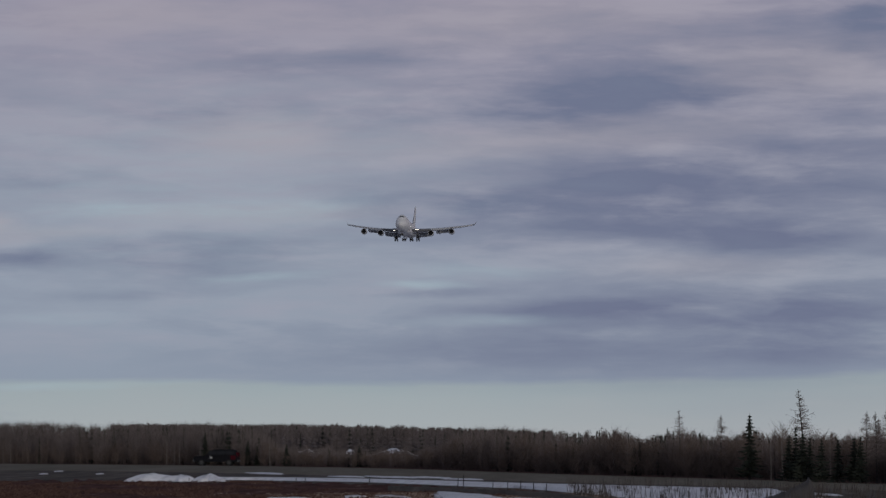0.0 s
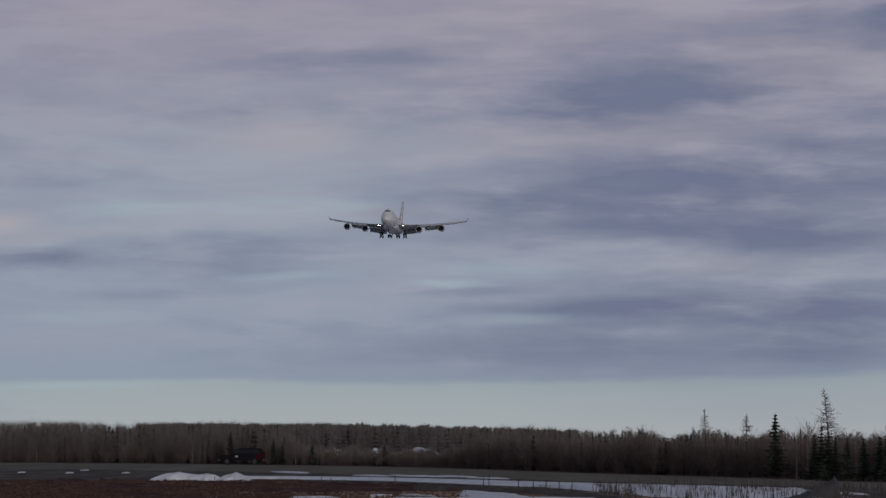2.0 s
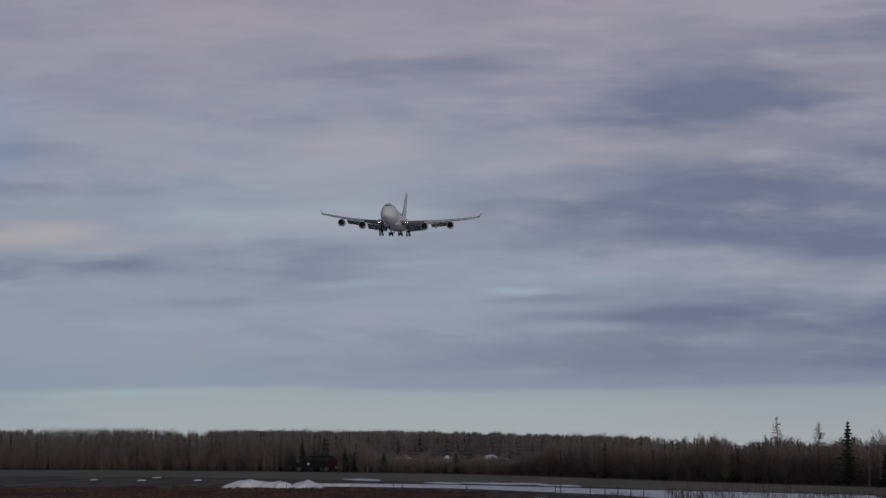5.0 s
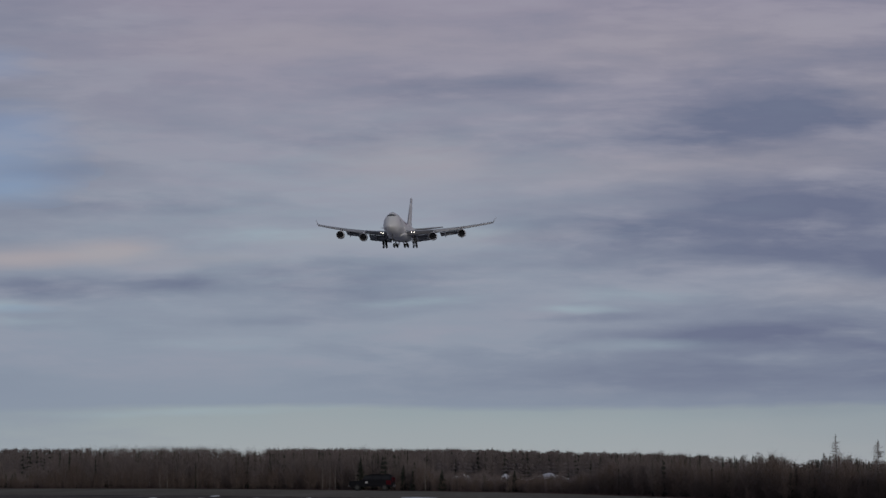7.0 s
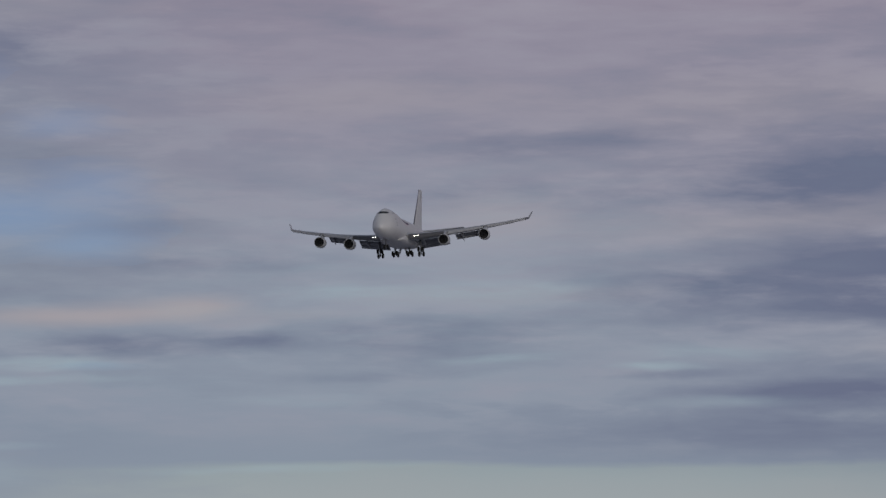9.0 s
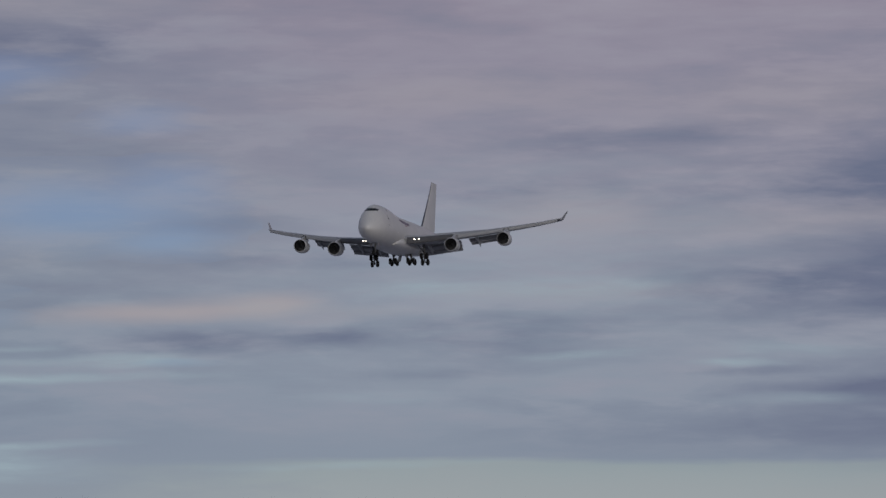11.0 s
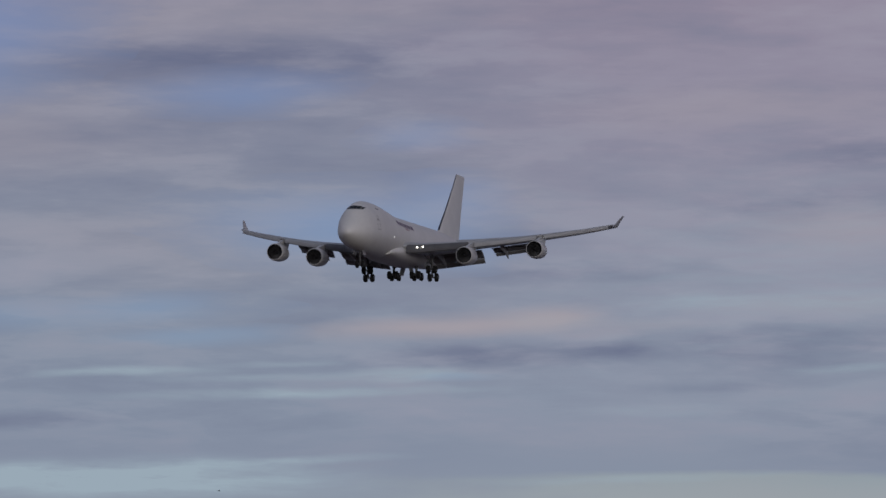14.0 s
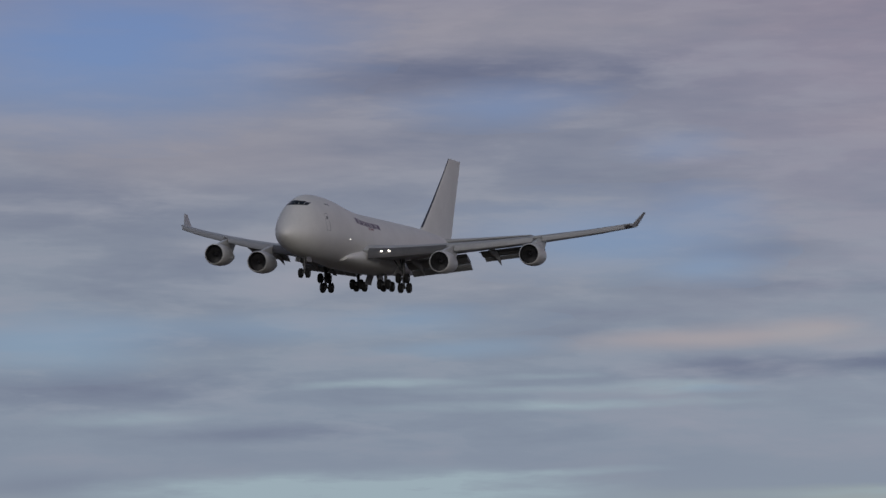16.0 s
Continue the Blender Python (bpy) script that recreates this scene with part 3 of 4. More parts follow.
def build_airliner():
    plane = new("airliner")
    tagged(plane, "white four-engine jumbo jet with landing gear and flaps lowered", "airliner")
    n = 40
    rings = [[skin(s, 360 * i / n) for i in range(n)] for s, *_ in FUSELAGE]
    part("fuselage", loft(rings), M_WHITE, plane, "white fuselage with a raised upper deck", True)
    # wing-to-body fairing
    rings = []
    for s, w, lo, hi in ((16.3, 2.5, 2.3, 3.1), (18.0, 3.0, 2.0, 3.75), (19.8, 3.22, 1.85, 4.2), (23.0, 3.6, 1.62, 4.75), (30.0, 3.65, 1.55, 4.75), (36.0, 3.6, 1.6, 4.5), (40.0, 3.3, 1.85, 3.9), (43.5, 2.3, 2.15, 2.8)):
        mid = (lo + hi) / 2
        rings.append([(NOSE - s, w * math.copysign(abs(math.cos(a)) ** 0.75, math.cos(a)), mid + (hi - lo) / 2 * math.sin(a) + GROUND) for a in [2 * math.pi * i / 28 for i in range(28)]])
    part("belly_fairing", loft(rings), M_WHITE, plane, "", True)
    for side in (1, -1):
        build_wing(plane, side)
    for y, lip, z, hang in ((12.1, 23.75, 2.72, 2.4), (21.25, 32.5, 4.22, 2.55)):
        for side in (1, -1):
            build_engine(plane, side * y, lip, z, hang)
    # fin with its dark leading edge, and tailplanes
    rings, edge = [], []
    for z, le, te, th in ((7.9, 51.6, 67.8, 0.95), (9.2, 54.6, 68.4, 0.85), (13.0, 59.2, 69.5, 0.62), (17.0, 63.7, 70.9, 0.42), (19.45, 66.2, 71.7, 0.3)):
        rings.append([(NOSE - (le + (te - le) * c), h * th, z + GROUND) for c, h in FOIL])
        edge.append([(NOSE - (le - 0.05 + a), b * th, z + GROUND) for a, b in ((-0.03, 0.0), (0.06, 0.16), (0.12, 0.2), (0.12, -0.2), (0.06, -0.16))])
    part("fin", loft(rings), M_WHITE, plane, "tall white tail fin", True)
    part("fin_leading_edge", loft(edge[1:]), M_TRIM, plane, "dark leading edge of the fin")
    for side in (1, -1):
        rings = [[(NOSE - (le + (te - le) * c), side * y, z + h * th + GROUND) for c, h in FOIL] for y, le, te, z, th in ((0.8, 59.6, 68.6, 7.6, 0.9), (4.0, 62.5, 69.6, 8.02, 0.65), (11.1, 68.6, 71.6, 9.05, 0.28))]
        part("tailplane", loft(rings), M_WING, plane, "grey tailplane", True)
    # cockpit windows, doors, windows
    for a0, a1, z0, z1 in ((77, 89.4, 8.32, 8.9), (90.6, 103, 8.32, 8.9), (63, 76, 8.32, 8.86), (104, 117, 8.32, 8.86), (54.5, 62, 8.32, 8.72), (118, 125.5, 8.32, 8.72)):
        part("cockpit_window", window_panel(a0, a1, z0, z1), M_GLASS, plane, "dark cockpit window")
    for k in (0, 1):
        f = (lambda a: a) if k == 0 else (lambda a: 180 - a)
        for s0, s1, a0, a1 in ((7.0, 7.05, 4, 30), (8.05, 8.1, 4, 30), (7.0, 8.1, 3.4, 4), (7.0, 8.1, 29.8, 30.4)):
            part("door_seam", patch(s0, s1, f(a0), f(a1), 0.012, 3), M_FLAP, plane, "dark seam of the crew door")
        part("door_window", patch(7.42, 7.7, f(21), f(25), 0.014, 2), M_GLASS, plane)
        for s0 in (9.3, 10.2):
            part("upper_deck_window", patch(s0, s0 + 0.32, f(47), f(51), 0.014, 2), M_GLASS, plane, "small dark window")
    # a small bright spot low on each side, put in as a glowing patch
    for a in (-6, 186):
        part("bright_spot", patch(15.3, 15.42, a - 0.8, a + 0.8, 0.03, 2), M_SPOT, plane, "small glowing spot")
    # unreadable lettering on the upper side as plain bars
    s = 18.9
    a0, a1 = 28, 40
    for w in (1.0, 0.25, 1.0, 0.3, 0.8, 0.9, 0.35, 1.2, 0.4, 1.1):
        for k in (0, 1):
            p, q = (a0, a1) if k == 0 else (180 - a1, 180 - a0)
            part("lettering_bar", patch(s, s + w * 0.92, p, q, 0.012, 3), M_LETTER, plane, "purple bar of airline lettering")
        s += w * 0.92 + 0.3
    for i in range(3):
        for k in (0, 1):
            p, q = (22, 26.5) if k == 0 else (153.5, 158)
            part("lettering_bar", patch(23.2 + 0.75 * i, 23.6 + 0.75 * i, p, q, 0.012, 2), M_RED, plane, "small dull red bar")
    # landing gear
    for side in (1, -1):
        build_bogie(plane, 30.9, side * 5.25, 0.38, 50, 3.4)
        build_bogie(plane, 34.0, side * 1.85, 0.24, 8, 2.2)
        part("gear_door", box((2.6, 0.07, 1.5), (NOSE - 35.0, side * 0.75, 1.1 + GROUND), 0.02, pose(0, 0, 0, side * 16)), M_FLAP, plane, "open gear door")
        part("gear_door", box((1.5, 0.06, 1.5), (NOSE - 31.0, side * 4.4, 2.0 + GROUND), 0.02, pose(0, 0, 0, side * -30)), M_FLAP, plane, "open gear door")
        part("gear_door", box((1.7, 0.05, 0.6), (NOSE - 7.2, side * 0.72, 1.95 + GROUND), 0.02, pose(0, 0, 0, side * 10)), M_FLAP, plane, "open nose gear door")
    x, z = NOSE - 7.6, 0.3 + GROUND
    gear = part("nose_gear", rod((x, 0, z), (x + 0.15, 0, 2.6 + GROUND), 0.14, 0.17), M_METAL, plane, "lowered nose gear with two wheels", True)
    part("drag_brace", rod((x, 0, z + 0.9), (x - 1.3, 0, 2.4 + GROUND), 0.07), M_METAL, gear)
    part("axle", rod((x, -0.5, z), (x, 0.5, z), 0.07), M_METAL, gear)
    for k in (-0.46, 0.46):
        wheel_parts(gear, x, k, z, 0.6, 0.4)
    return plane


airliner = build_airliner()

# ---- ground, road and snow ----
def ground_material():
    m = bpy.data.materials.new("heath_ground")
    m.use_nodes = True
    n = Nodes(m.node_tree)
    p = n.add("ShaderNodeBsdfPrincipled", Roughness=0.95)
    p.inputs["Specular IOR Level"].default_value = 0.0
    co = n.tree.nodes.new("ShaderNodeTexCoord").outputs["Object"]
    squash = n.tree.nodes.new("ShaderNodeMapping")
    squash.inputs["Scale"].default_value = (1.0, 0.12, 1.0)
    n.link(co, squash.inputs[0])
    a, b = n.noise(squash.outputs[0], 0.9, 6.0, 0.72), n.noise(squash.outputs[0], 3.4, 5.0, 0.7)
    col = n.ramp(a.outputs[0], [(0.36, (0.05, 0.028, 0.026)), (0.48, (0.098, 0.047, 0.041)), (0.58, (0.125, 0.068, 0.056)), (0.68, (0.26, 0.19, 0.15))])
    col = n.mix(n.math("MULTIPLY", b.outputs[0], 0.45), col, (0.10, 0.075, 0.065))
    # patchy snow added beyond the woods, mostly unseen, to bounce light onto the aircraft's belly
    far = n.tree.nodes.new("ShaderNodeVectorMath")
    far.operation = "LENGTH"
    n.link(co, far.inputs[0])
    out = n.math("MULTIPLY", n.math("SUBTRACT", far.outputs["Value"], 600.0), 0.01, clamp=True)
    drifts = n.noise(co, 0.012, 5.0, 0.6)
    lie = n.math("MULTIPLY", n.math("SUBTRACT", drifts.outputs[0], 0.42), 14.0, clamp=True)
    col = n.mix(n.math("MULTIPLY", out, lie), col, (0.6, 0.6, 0.62))
    n.link(col, p.inputs["Base Color"])
    bn = n.add("ShaderNodeBump", Strength=0.7, Distance=0.2)
    n.link(b.outputs[0], bn.inputs["Height"])
    n.link(bn.outputs[0], p.inputs["Normal"])
    n.link(p.outputs[0], n.add("ShaderNodeOutputMaterial").inputs[0])
    return m


M_GROUND = ground_material()
M_ROAD = material("worn_asphalt", [(0.088, 0.077, 0.055), (0.130, 0.114, 0.083), (0.178, 0.157, 0.12)], 0.15, 0.85, bump=0.3, fine=8, spec=0.05, spread=0.4, squash=0.06)
M_VERGE = material("dark_verge", [(0.036, 0.030, 0.025), (0.062, 0.052, 0.043), (0.10, 0.085, 0.068), (0.18, 0.165, 0.15)], 0.45, 0.95, bump=0.5, fine=5, spec=0.05, spread=0.40, squash=0.06)
M_SNOW = material("old_snow", [(0.36, 0.35, 0.34), (0.68, 0.67, 0.675), (0.82, 0.815, 0.825)], 1.3, 0.8, bump=0.9, fine=5, spread=0.4, spec=0.05)
M_TWIG = material("bare_twigs", [(0.062, 0.052, 0.049), (0.108, 0.091, 0.086), (0.158, 0.131, 0.124)], 0.10, 0.9, per_piece=0.3, spec=0.05, spread=0.4)
M_BRUSH = material("bare_brush", [(0.06, 0.047, 0.041), (0.115, 0.088, 0.075)], 0.12, 0.9, per_piece=0.3, spec=0.05, spread=0.4)
M_FAR = material("far_twigs", [(0.068, 0.057, 0.054), (0.10, 0.085, 0.081), (0.135, 0.112, 0.107)], 0.05, 0.9, per_piece=0.12, spec=0.05, spread=0.4)
M_BARK = material("grey_bark", [(0.03, 0.027, 0.026), (0.06, 0.054, 0.05)], 1.5, 0.9, spec=0.05)
M_BIRCH = material("pale_bark", [(0.09, 0.08, 0.07), (0.17, 0.15, 0.135)], 1.5, 0.9, spec=0.05)
M_NEEDLE = material("spruce_needles", [(0.014, 0.017, 0.014), (0.032, 0.036, 0.028)], 0.8, 0.9, per_piece=0.4, spec=0.05)
M_STALK = material("dry_stalks", [(0.034, 0.029, 0.027), (0.07, 0.060, 0.055)], 1.0, 0.95, per_piece=0.4, spec=0.05)

bm = bmesh.new()
RAYS, RINGS = 96, (0, 40, 80, 120, 160, 200, 240, 280, 330, 400, 500, 700, 1000, 1500, 2400, 4800)
prev = None
for r in RINGS:
    row = [bm.verts.new((r * math.sin(2 * math.pi * i / RAYS), r * math.cos(2 * math.pi * i / RAYS), 0.0)) for i in range(RAYS if r else 1)]
    if prev:
        for i in range(RAYS):
            j = (i + 1) % RAYS
            if len(prev) == 1:
                bm.faces.new((prev[0], row[j], row[i]))
            else:
                bm.faces.new((prev[i], prev[j], row[j], row[i]))
    prev = row
bmesh.ops.recalc_face_normals(bm, faces=bm.faces)
tagged(part("ground", bm, M_GROUND, None), "flat reddish-brown heath with dry low plants", "ground", kind="structure")


def curve_at(points, f):
    """A smooth line through points; f from 0 to 1."""
    k = f * (len(points) - 1)
    i = min(int(k), len(points) - 2)
    p = [Vector(points[max(0, min(len(points) - 1, j))]) for j in (i - 1, i, i + 1, i + 2)]
    t = k - i
    return 0.5 * (2 * p[1] + (p[2] - p[0]) * t + (2 * p[0] - 5 * p[1] + 4 * p[2] - p[3]) * t * t + (3 * p[1] - p[0] - 3 * p[2] + p[3]) * t ** 3)


# the far edge of the road, along which the woods begin, and its near edge
EDGE_FAR = [(-330, 500), (-190, 505), (-120, 500), (-84, 498), (-58, 492), (-27, 446), (-5.5, 390), (10, 312), (20.6, 264), (27.5, 229), (33, 180), (36, 120), (38, 60)]
EDGE_NEAR = [(-330, 368), (-190, 370), (-120, 370), (-84, 370), (-44, 363), (-19.5, 325), (-4, 284), (7.8, 240), (17, 217), (23.5, 197), (28, 160), (31, 110), (33, 60)]


def strip(a, b, z, mat, name, steps=90, lanes=4, crown=0.0, edge=0.0, seed=1, f0=0.0, f1=1.0, low=-0.02, ragged=0.0, wavy=0.0):
    bm = bmesh.new()
    rng = random.Random(seed)
    rows = []
    for i in range(steps + 1):
        f = f0 + (f1 - f0) * i / steps
        p, q = curve_at(a, f), curve_at(b, f)
        e0, e1 = rng.uniform(-edge, edge), rng.uniform(-edge, edge) + rng.uniform(-ragged, ragged)
        if wavy:
            e0 += wavy * noise.noise((f * 17, seed, 0.5))
            e1 += 2.2 * wavy * noise.noise((f * 11, seed, 3.5))
        rows.append([])
        for j in range(lanes + 1):
            g = j / lanes
            h = z + crown * (1 - (2 * g - 1) ** 2) if 0 < j < lanes else low
            gg = g + (e0 if j == 0 else e1 if j == lanes else 0)
            v = p.lerp(q, gg)
            rows[-1].append(bm.verts.new((v.x, v.y, h)))
    for r0, r1 in zip(rows, rows[1:]):
        for j in range(lanes):
            bm.faces.new((r0[j], r1[j], r1[j + 1], r0[j + 1]))
    bmesh.ops.recalc_face_normals(bm, faces=bm.faces)
    return part(name, bm, mat, None, "", True)


road = strip(EDGE_FAR, EDGE_NEAR, 0.05, M_ROAD, "road", crown=0.06, low=0.02)
tagged(road, "worn grey asphalt road bending past the woods", "road", kind="structure")
DITCH = [(-330, 255), (-190, 258), (-120, 260), (-70, 260), (-31, 256), (-16, 250), (-4, 232), (5, 190), (11.5, 168), (16, 150), (19, 125), (21, 95), (22, 55)]
verge = strip(EDGE_NEAR, DITCH, 0.03, M_VERGE, "roadside_verge", steps=420, crown=-0.02, edge=0.0, seed=4, low=0.012, ragged=0.16)
tagged(verge, "dark wet gravel verge beside the road", "verge", kind="structure")


def snow(points, seed, label, height=0.25):
    """A low drift: rounded outline through centre (x, y), half length, half width and turn."""
    x, y, a, b, turn = points
    rng = random.Random(seed)
    bm = bmesh.new()
    N, K = 40, 6
    ph = [rng.uniform(0, 6.28) for _ in range(5)]
    rows = [[bm.verts.new((x, y, height))]]
    for k in range(1, K + 1):
        row = []
        for i in range(N):
            t = 2 * math.pi * i / N
            rr = (1 + 0.16 * math.sin(3 * t + ph[0]) + 0.12 * math.sin(5 * t + ph[1]) + 0.09 * math.sin(9 * t + ph[2])) * k / K
            px, py = a * rr * math.cos(t), b * rr * math.sin(t)
            c, s = math.cos(turn), math.sin(turn)
            h = height * (1 - (k / K) ** 2) * (0.75 + 0.45 * noise.noise((px * 0.8 + seed, py * 0.8, 0))) - (0.03 if k == K else -0.06)
            row.append(bm.verts.new((x + px * c - py * s, y + px * s + py * c, h)))
        rows.append(row)
    for i in range(N):
        bm.faces.new((rows[0][0], rows[1][i], rows[1][(i + 1) % N]))
    for r0, r1 in zip(rows[1:], rows[2:]):
        for i in range(N):
            j = (i + 1) % N
            bm.faces.new((r0[i], r1[i], r1[j], r0[j]))
    bmesh.ops.recalc_face_normals(bm, faces=bm.faces)
    return tagged(part("snow_patch", bm, M_SNOW, None, "", True), label, "snow patch", "snow patches")


def at(x, y):
    """The place on the flat ground seen at az, dist: here az in thousandths of a radian and distance in metres."""
    return (y * math.tan(x / 1000), y)


for az, d, a, b, turn, h, lab in (
        (-78.5, 250, 2.1, 1.6, 0.0, 0.6, "ploughed heap of old snow on the verge"), (-71, 249, 1.1, 1.4, 0.1, 0.5, "ploughed heap of old snow on the verge"),
        (-63.3, 248, 1.15, 1.4, 0.0, 0.55, "rounded heap of old snow on the verge"),
        (-48, 318, 1.1, 8, 0.2, 0.08, "thin patch of snow by the road"), (-26, 285, 0.9, 5, 0.25, 0.06, "thin patch of snow by the road"), (-18, 284, 0.5, 5, 0.2, 0.06, "thin patch of snow by the road"),
        (-12, 278, 0.9, 5, 0.2, 0.08, "thin patch of snow by the road"), (-4, 276, 0.9, 5, 0.3, 0.08, "thin patch of snow by the road"), (6, 262, 0.8, 4, 0.3, 0.06, "thin patch of snow by the road"),
        (-108, 312, 0.22, 2.6, 0, 0.06, "small patch of snow on the verge"), (-121, 318, 0.2, 2.4, 0, 0.06, "small patch of snow on the verge"), (-93, 312, 0.22, 2.6, 0, 0.06, "small patch of snow on the verge"),
        (-104, 345, 0.3, 3, 0, 0.06, "small patch of snow on the verge"),
        (-41, 163, 0.95, 3, 0.3, 0.12, "patch of old snow on the heath"), (-24, 172, 0.55, 3, 0.0, 0.06, "patch of old snow on the heath"), (6, 170, 1.6, 17, 0.05, 0.14, "patch of old snow on the heath"),
        (-8, 158, 1.1, 8, 0.2, 0.08, "patch of old snow on the heath"), (40, 158, 0.8, 5, 0.2, 0.08, "patch of old snow on the heath"), (56, 156, 0.9, 5, 0.2, 0.08, "patch of old snow on the heath"), (-14, 172, 0.45, 4, 0.2, 0.06, "patch of old snow on the heath"), (74, 154, 0.8, 4, 0.2, 0.08, "patch of old snow on the heath"),
        (27, 160, 1.2, 6, 0.3, 0.08, "patch of old snow on the heath"), (104.5, 152, 0.6, 1.5, 0.1, 0.08, "patch of old snow on the heath"),
        (86, 176, 0.7, 6, 0.2, 0.12, "ragged patch of snow among the weeds"), (91, 170, 0.5, 5, 0.4, 0.10, "ragged patch of snow among the weeds"), (95.5, 182, 0.45, 5, 0.3, 0.10, "ragged patch of snow among the weeds"), (89, 190, 0.5, 4, 0.1, 0.10, "ragged patch of snow among the weeds"),
        (4, 156, 1.5, 9, 0.0, 0.14, "patch of old snow on the heath"), (67, 161, 0.6, 3, 0.3, 0.10, "ragged patch of snow among the weeds"), (80, 163, 0.5, 3, 0.2, 0.10, "ragged patch of snow among the weeds"),
        (-13, 860, 5.4, 9, 0.1, 1.9, "long drift of snow in the clearing beyond the woods"), (-25, 880, 2.4, 9, 0.0, 1.6, "low drift of snow in the clearing beyond the woods"), (-37, 880, 3.8, 9, 0.0, 1.6, "low drift of snow in the clearing beyond the woods")):
    snow((*at(az, d), a, b, turn), int(az * 7 + d), lab, h)

# the long band of snow that fills the ditch
S_FAR = [(-16.5, 263), (-9, 258), (-3.5, 248), (3, 232), (7.5, 224), (13, 214), (18.0, 203)]
S_NEAR = [(-16.3, 260), (-8.8, 251), (-3.4, 237), (3.2, 211), (7.2, 183), (10.8, 160), (14.4, 147)]
drift = strip(S_FAR, S_NEAR, 0.10, M_SNOW, "snow_drift", steps=170, lanes=6, crown=0.12, edge=0.05, seed=9, wavy=0.09)
tagged(drift, "long band of old snow filling the roadside ditch", "snow drift")
T_FAR = [(-3, 205), (1, 193), (3.6, 184), (5.6, 174), (7.0, 160), (7.8, 140), (8.0, 112)]
T_NEAR = [(-3, 199), (1.3, 185), (3.2, 176), (4.6, 166), (5.5, 152), (6.0, 134), (6.0, 108)]
tagged(strip(T_FAR, T_NEAR, 0.22, M_VERGE, "track", steps=80, lanes=3, edge=0.1, seed=11, wavy=0.1), "dark wet track through the snow", "track", kind="structure")


# ---- trees ----
def blade(verts, faces, a, b, w):
    """A thin tapering twig from a to b as a three-sided spike."""
    d = (b - a)
    s = Vector((-d.z, 0.3 * d.x, d.x)) if abs(d.z) < abs(d.x) else Vector((d.z, 0, -d.x))
    s = s.normalized() * w
    k = len(verts)
    verts += [a - s, a + s, a + Vector((0, w * 1.4, 0)), b]
    faces += [(k, k + 1, k + 3), (k + 1, k + 2, k + 3), (k + 2, k, k + 3)]


def bare_tree(verts, faces, base, h, rng, twigs=26, slim=0.22, stout=1.0):
    top = base + Vector((rng.uniform(-0.05, 0.05) * h, rng.uniform(-0.03, 0.03) * h, h))
    blade(verts, faces, base, top, (0.002 * h + 0.006) * stout)
    for _ in range(twigs):
        f = rng.uniform(0.12, 0.97)
        a = base.lerp(top, f)
        ang = rng.uniform(0, 6.283)
        l = h * slim * (1.22 - f) * rng.uniform(0.6, 1.3)
        b = a + Vector((math.cos(ang) * l, math.sin(ang) * l, l * rng.uniform(0.5, 1.6)))
        blade(verts, faces, a, b, (0.007 + 0.0016 * h) * stout)


def spruce(verts, faces, base, h, rng, width=0.2, tiers=9, rise=0.10):
    blade(verts, faces, base, base + Vector((0, 0, h)), 0.02 * h)
    for k in range(tiers):
        f = 0.06 + 0.9 * k / tiers
        r = h * width * (1 - f) ** 0.85 * rng.uniform(0.65, 1.25) + 0.008 * h
        n = 7
        a0 = rng.uniform(0, 6)
        for i in range(n):
            a = a0 + 6.283 * i / n
            rr = r * rng.uniform(0.5, 1.3)
            c = base + Vector((0, 0, h * (f + rise)))
            e = base + Vector((math.cos(a) * rr, math.sin(a) * rr, h * (f + rng.uniform(-0.035, 0.02))))
            s = Vector((-math.sin(a), math.cos(a), 0)) * rr * 0.42
            m = c.lerp(e, 0.55) + Vector((0, 0, -0.01 * h))
            j = len(verts)
            verts += [c, m - s, e, m + s]
            faces += [(j, j + 1, j + 2), (j, j + 2, j + 3)]


def mesh_part(name, verts, faces, mat, parent=None, label=""):
    me = bpy.data.meshes.new(name)
    me.from_pydata([tuple(v) for v in verts], [], faces)
    me.materials.append(mat)
    ob = new(name, me)
    ob.parent = parent
    if label:
        tagged(ob, label)
    return ob


# how far the tree tops rise over eye level, in thousandths of the distance, by azimuth in thousandths of a radian
RISE = [(-190, 6.6), (-165, 6.5), (-140, 6.1), (-122, 6.4), (-107, 6.8), (-97, 5.2), (-75, 5.9), (-60, 5.4), (-45, 5.7), (-30, 5.3), (-14, 4.9), (2, 4.6), (17, 4.0), (32, 3.5), (48, 2.9), (63, 2.8), (80, 2.6), (95, 2.2), (120, 2.2), (160, 2.4)]


def rise(az):
    for a, b in zip(RISE, RISE[1:]):
        if a[0] <= az <= b[0]:
            return a[1] + (b[1] - a[1]) * (az - a[0]) / (b[0] - a[0])
    return 2.0


def wood_edge(az):
    """How far the edge of the woods lies at an azimuth."""
    best = None
    for i in range(240):
        p = curve_at(EDGE_FAR, i / 239)
        d = abs(math.atan2(p.x, p.y) * 1000 - az)
        if best is None or d < best[0]:
            best = (d, p.length)
    return best[1]


def clearing(az):
    """1 in the thick woods, falling to 0 where low growth lets the snowy clearing beyond show."""
    gap = 0.0
    for a, w in ((-31, 8), (-16, 9), (-160, 4)):
        near = min(1.0, max(0.0, (abs(az - a) - w) / 17))
        gap = max(gap, 1 - near * near * (3 - 2 * near))
    return 1 - gap * (0.78 + 0.45 * noise.noise((az * 0.33, 1.0, 0)))


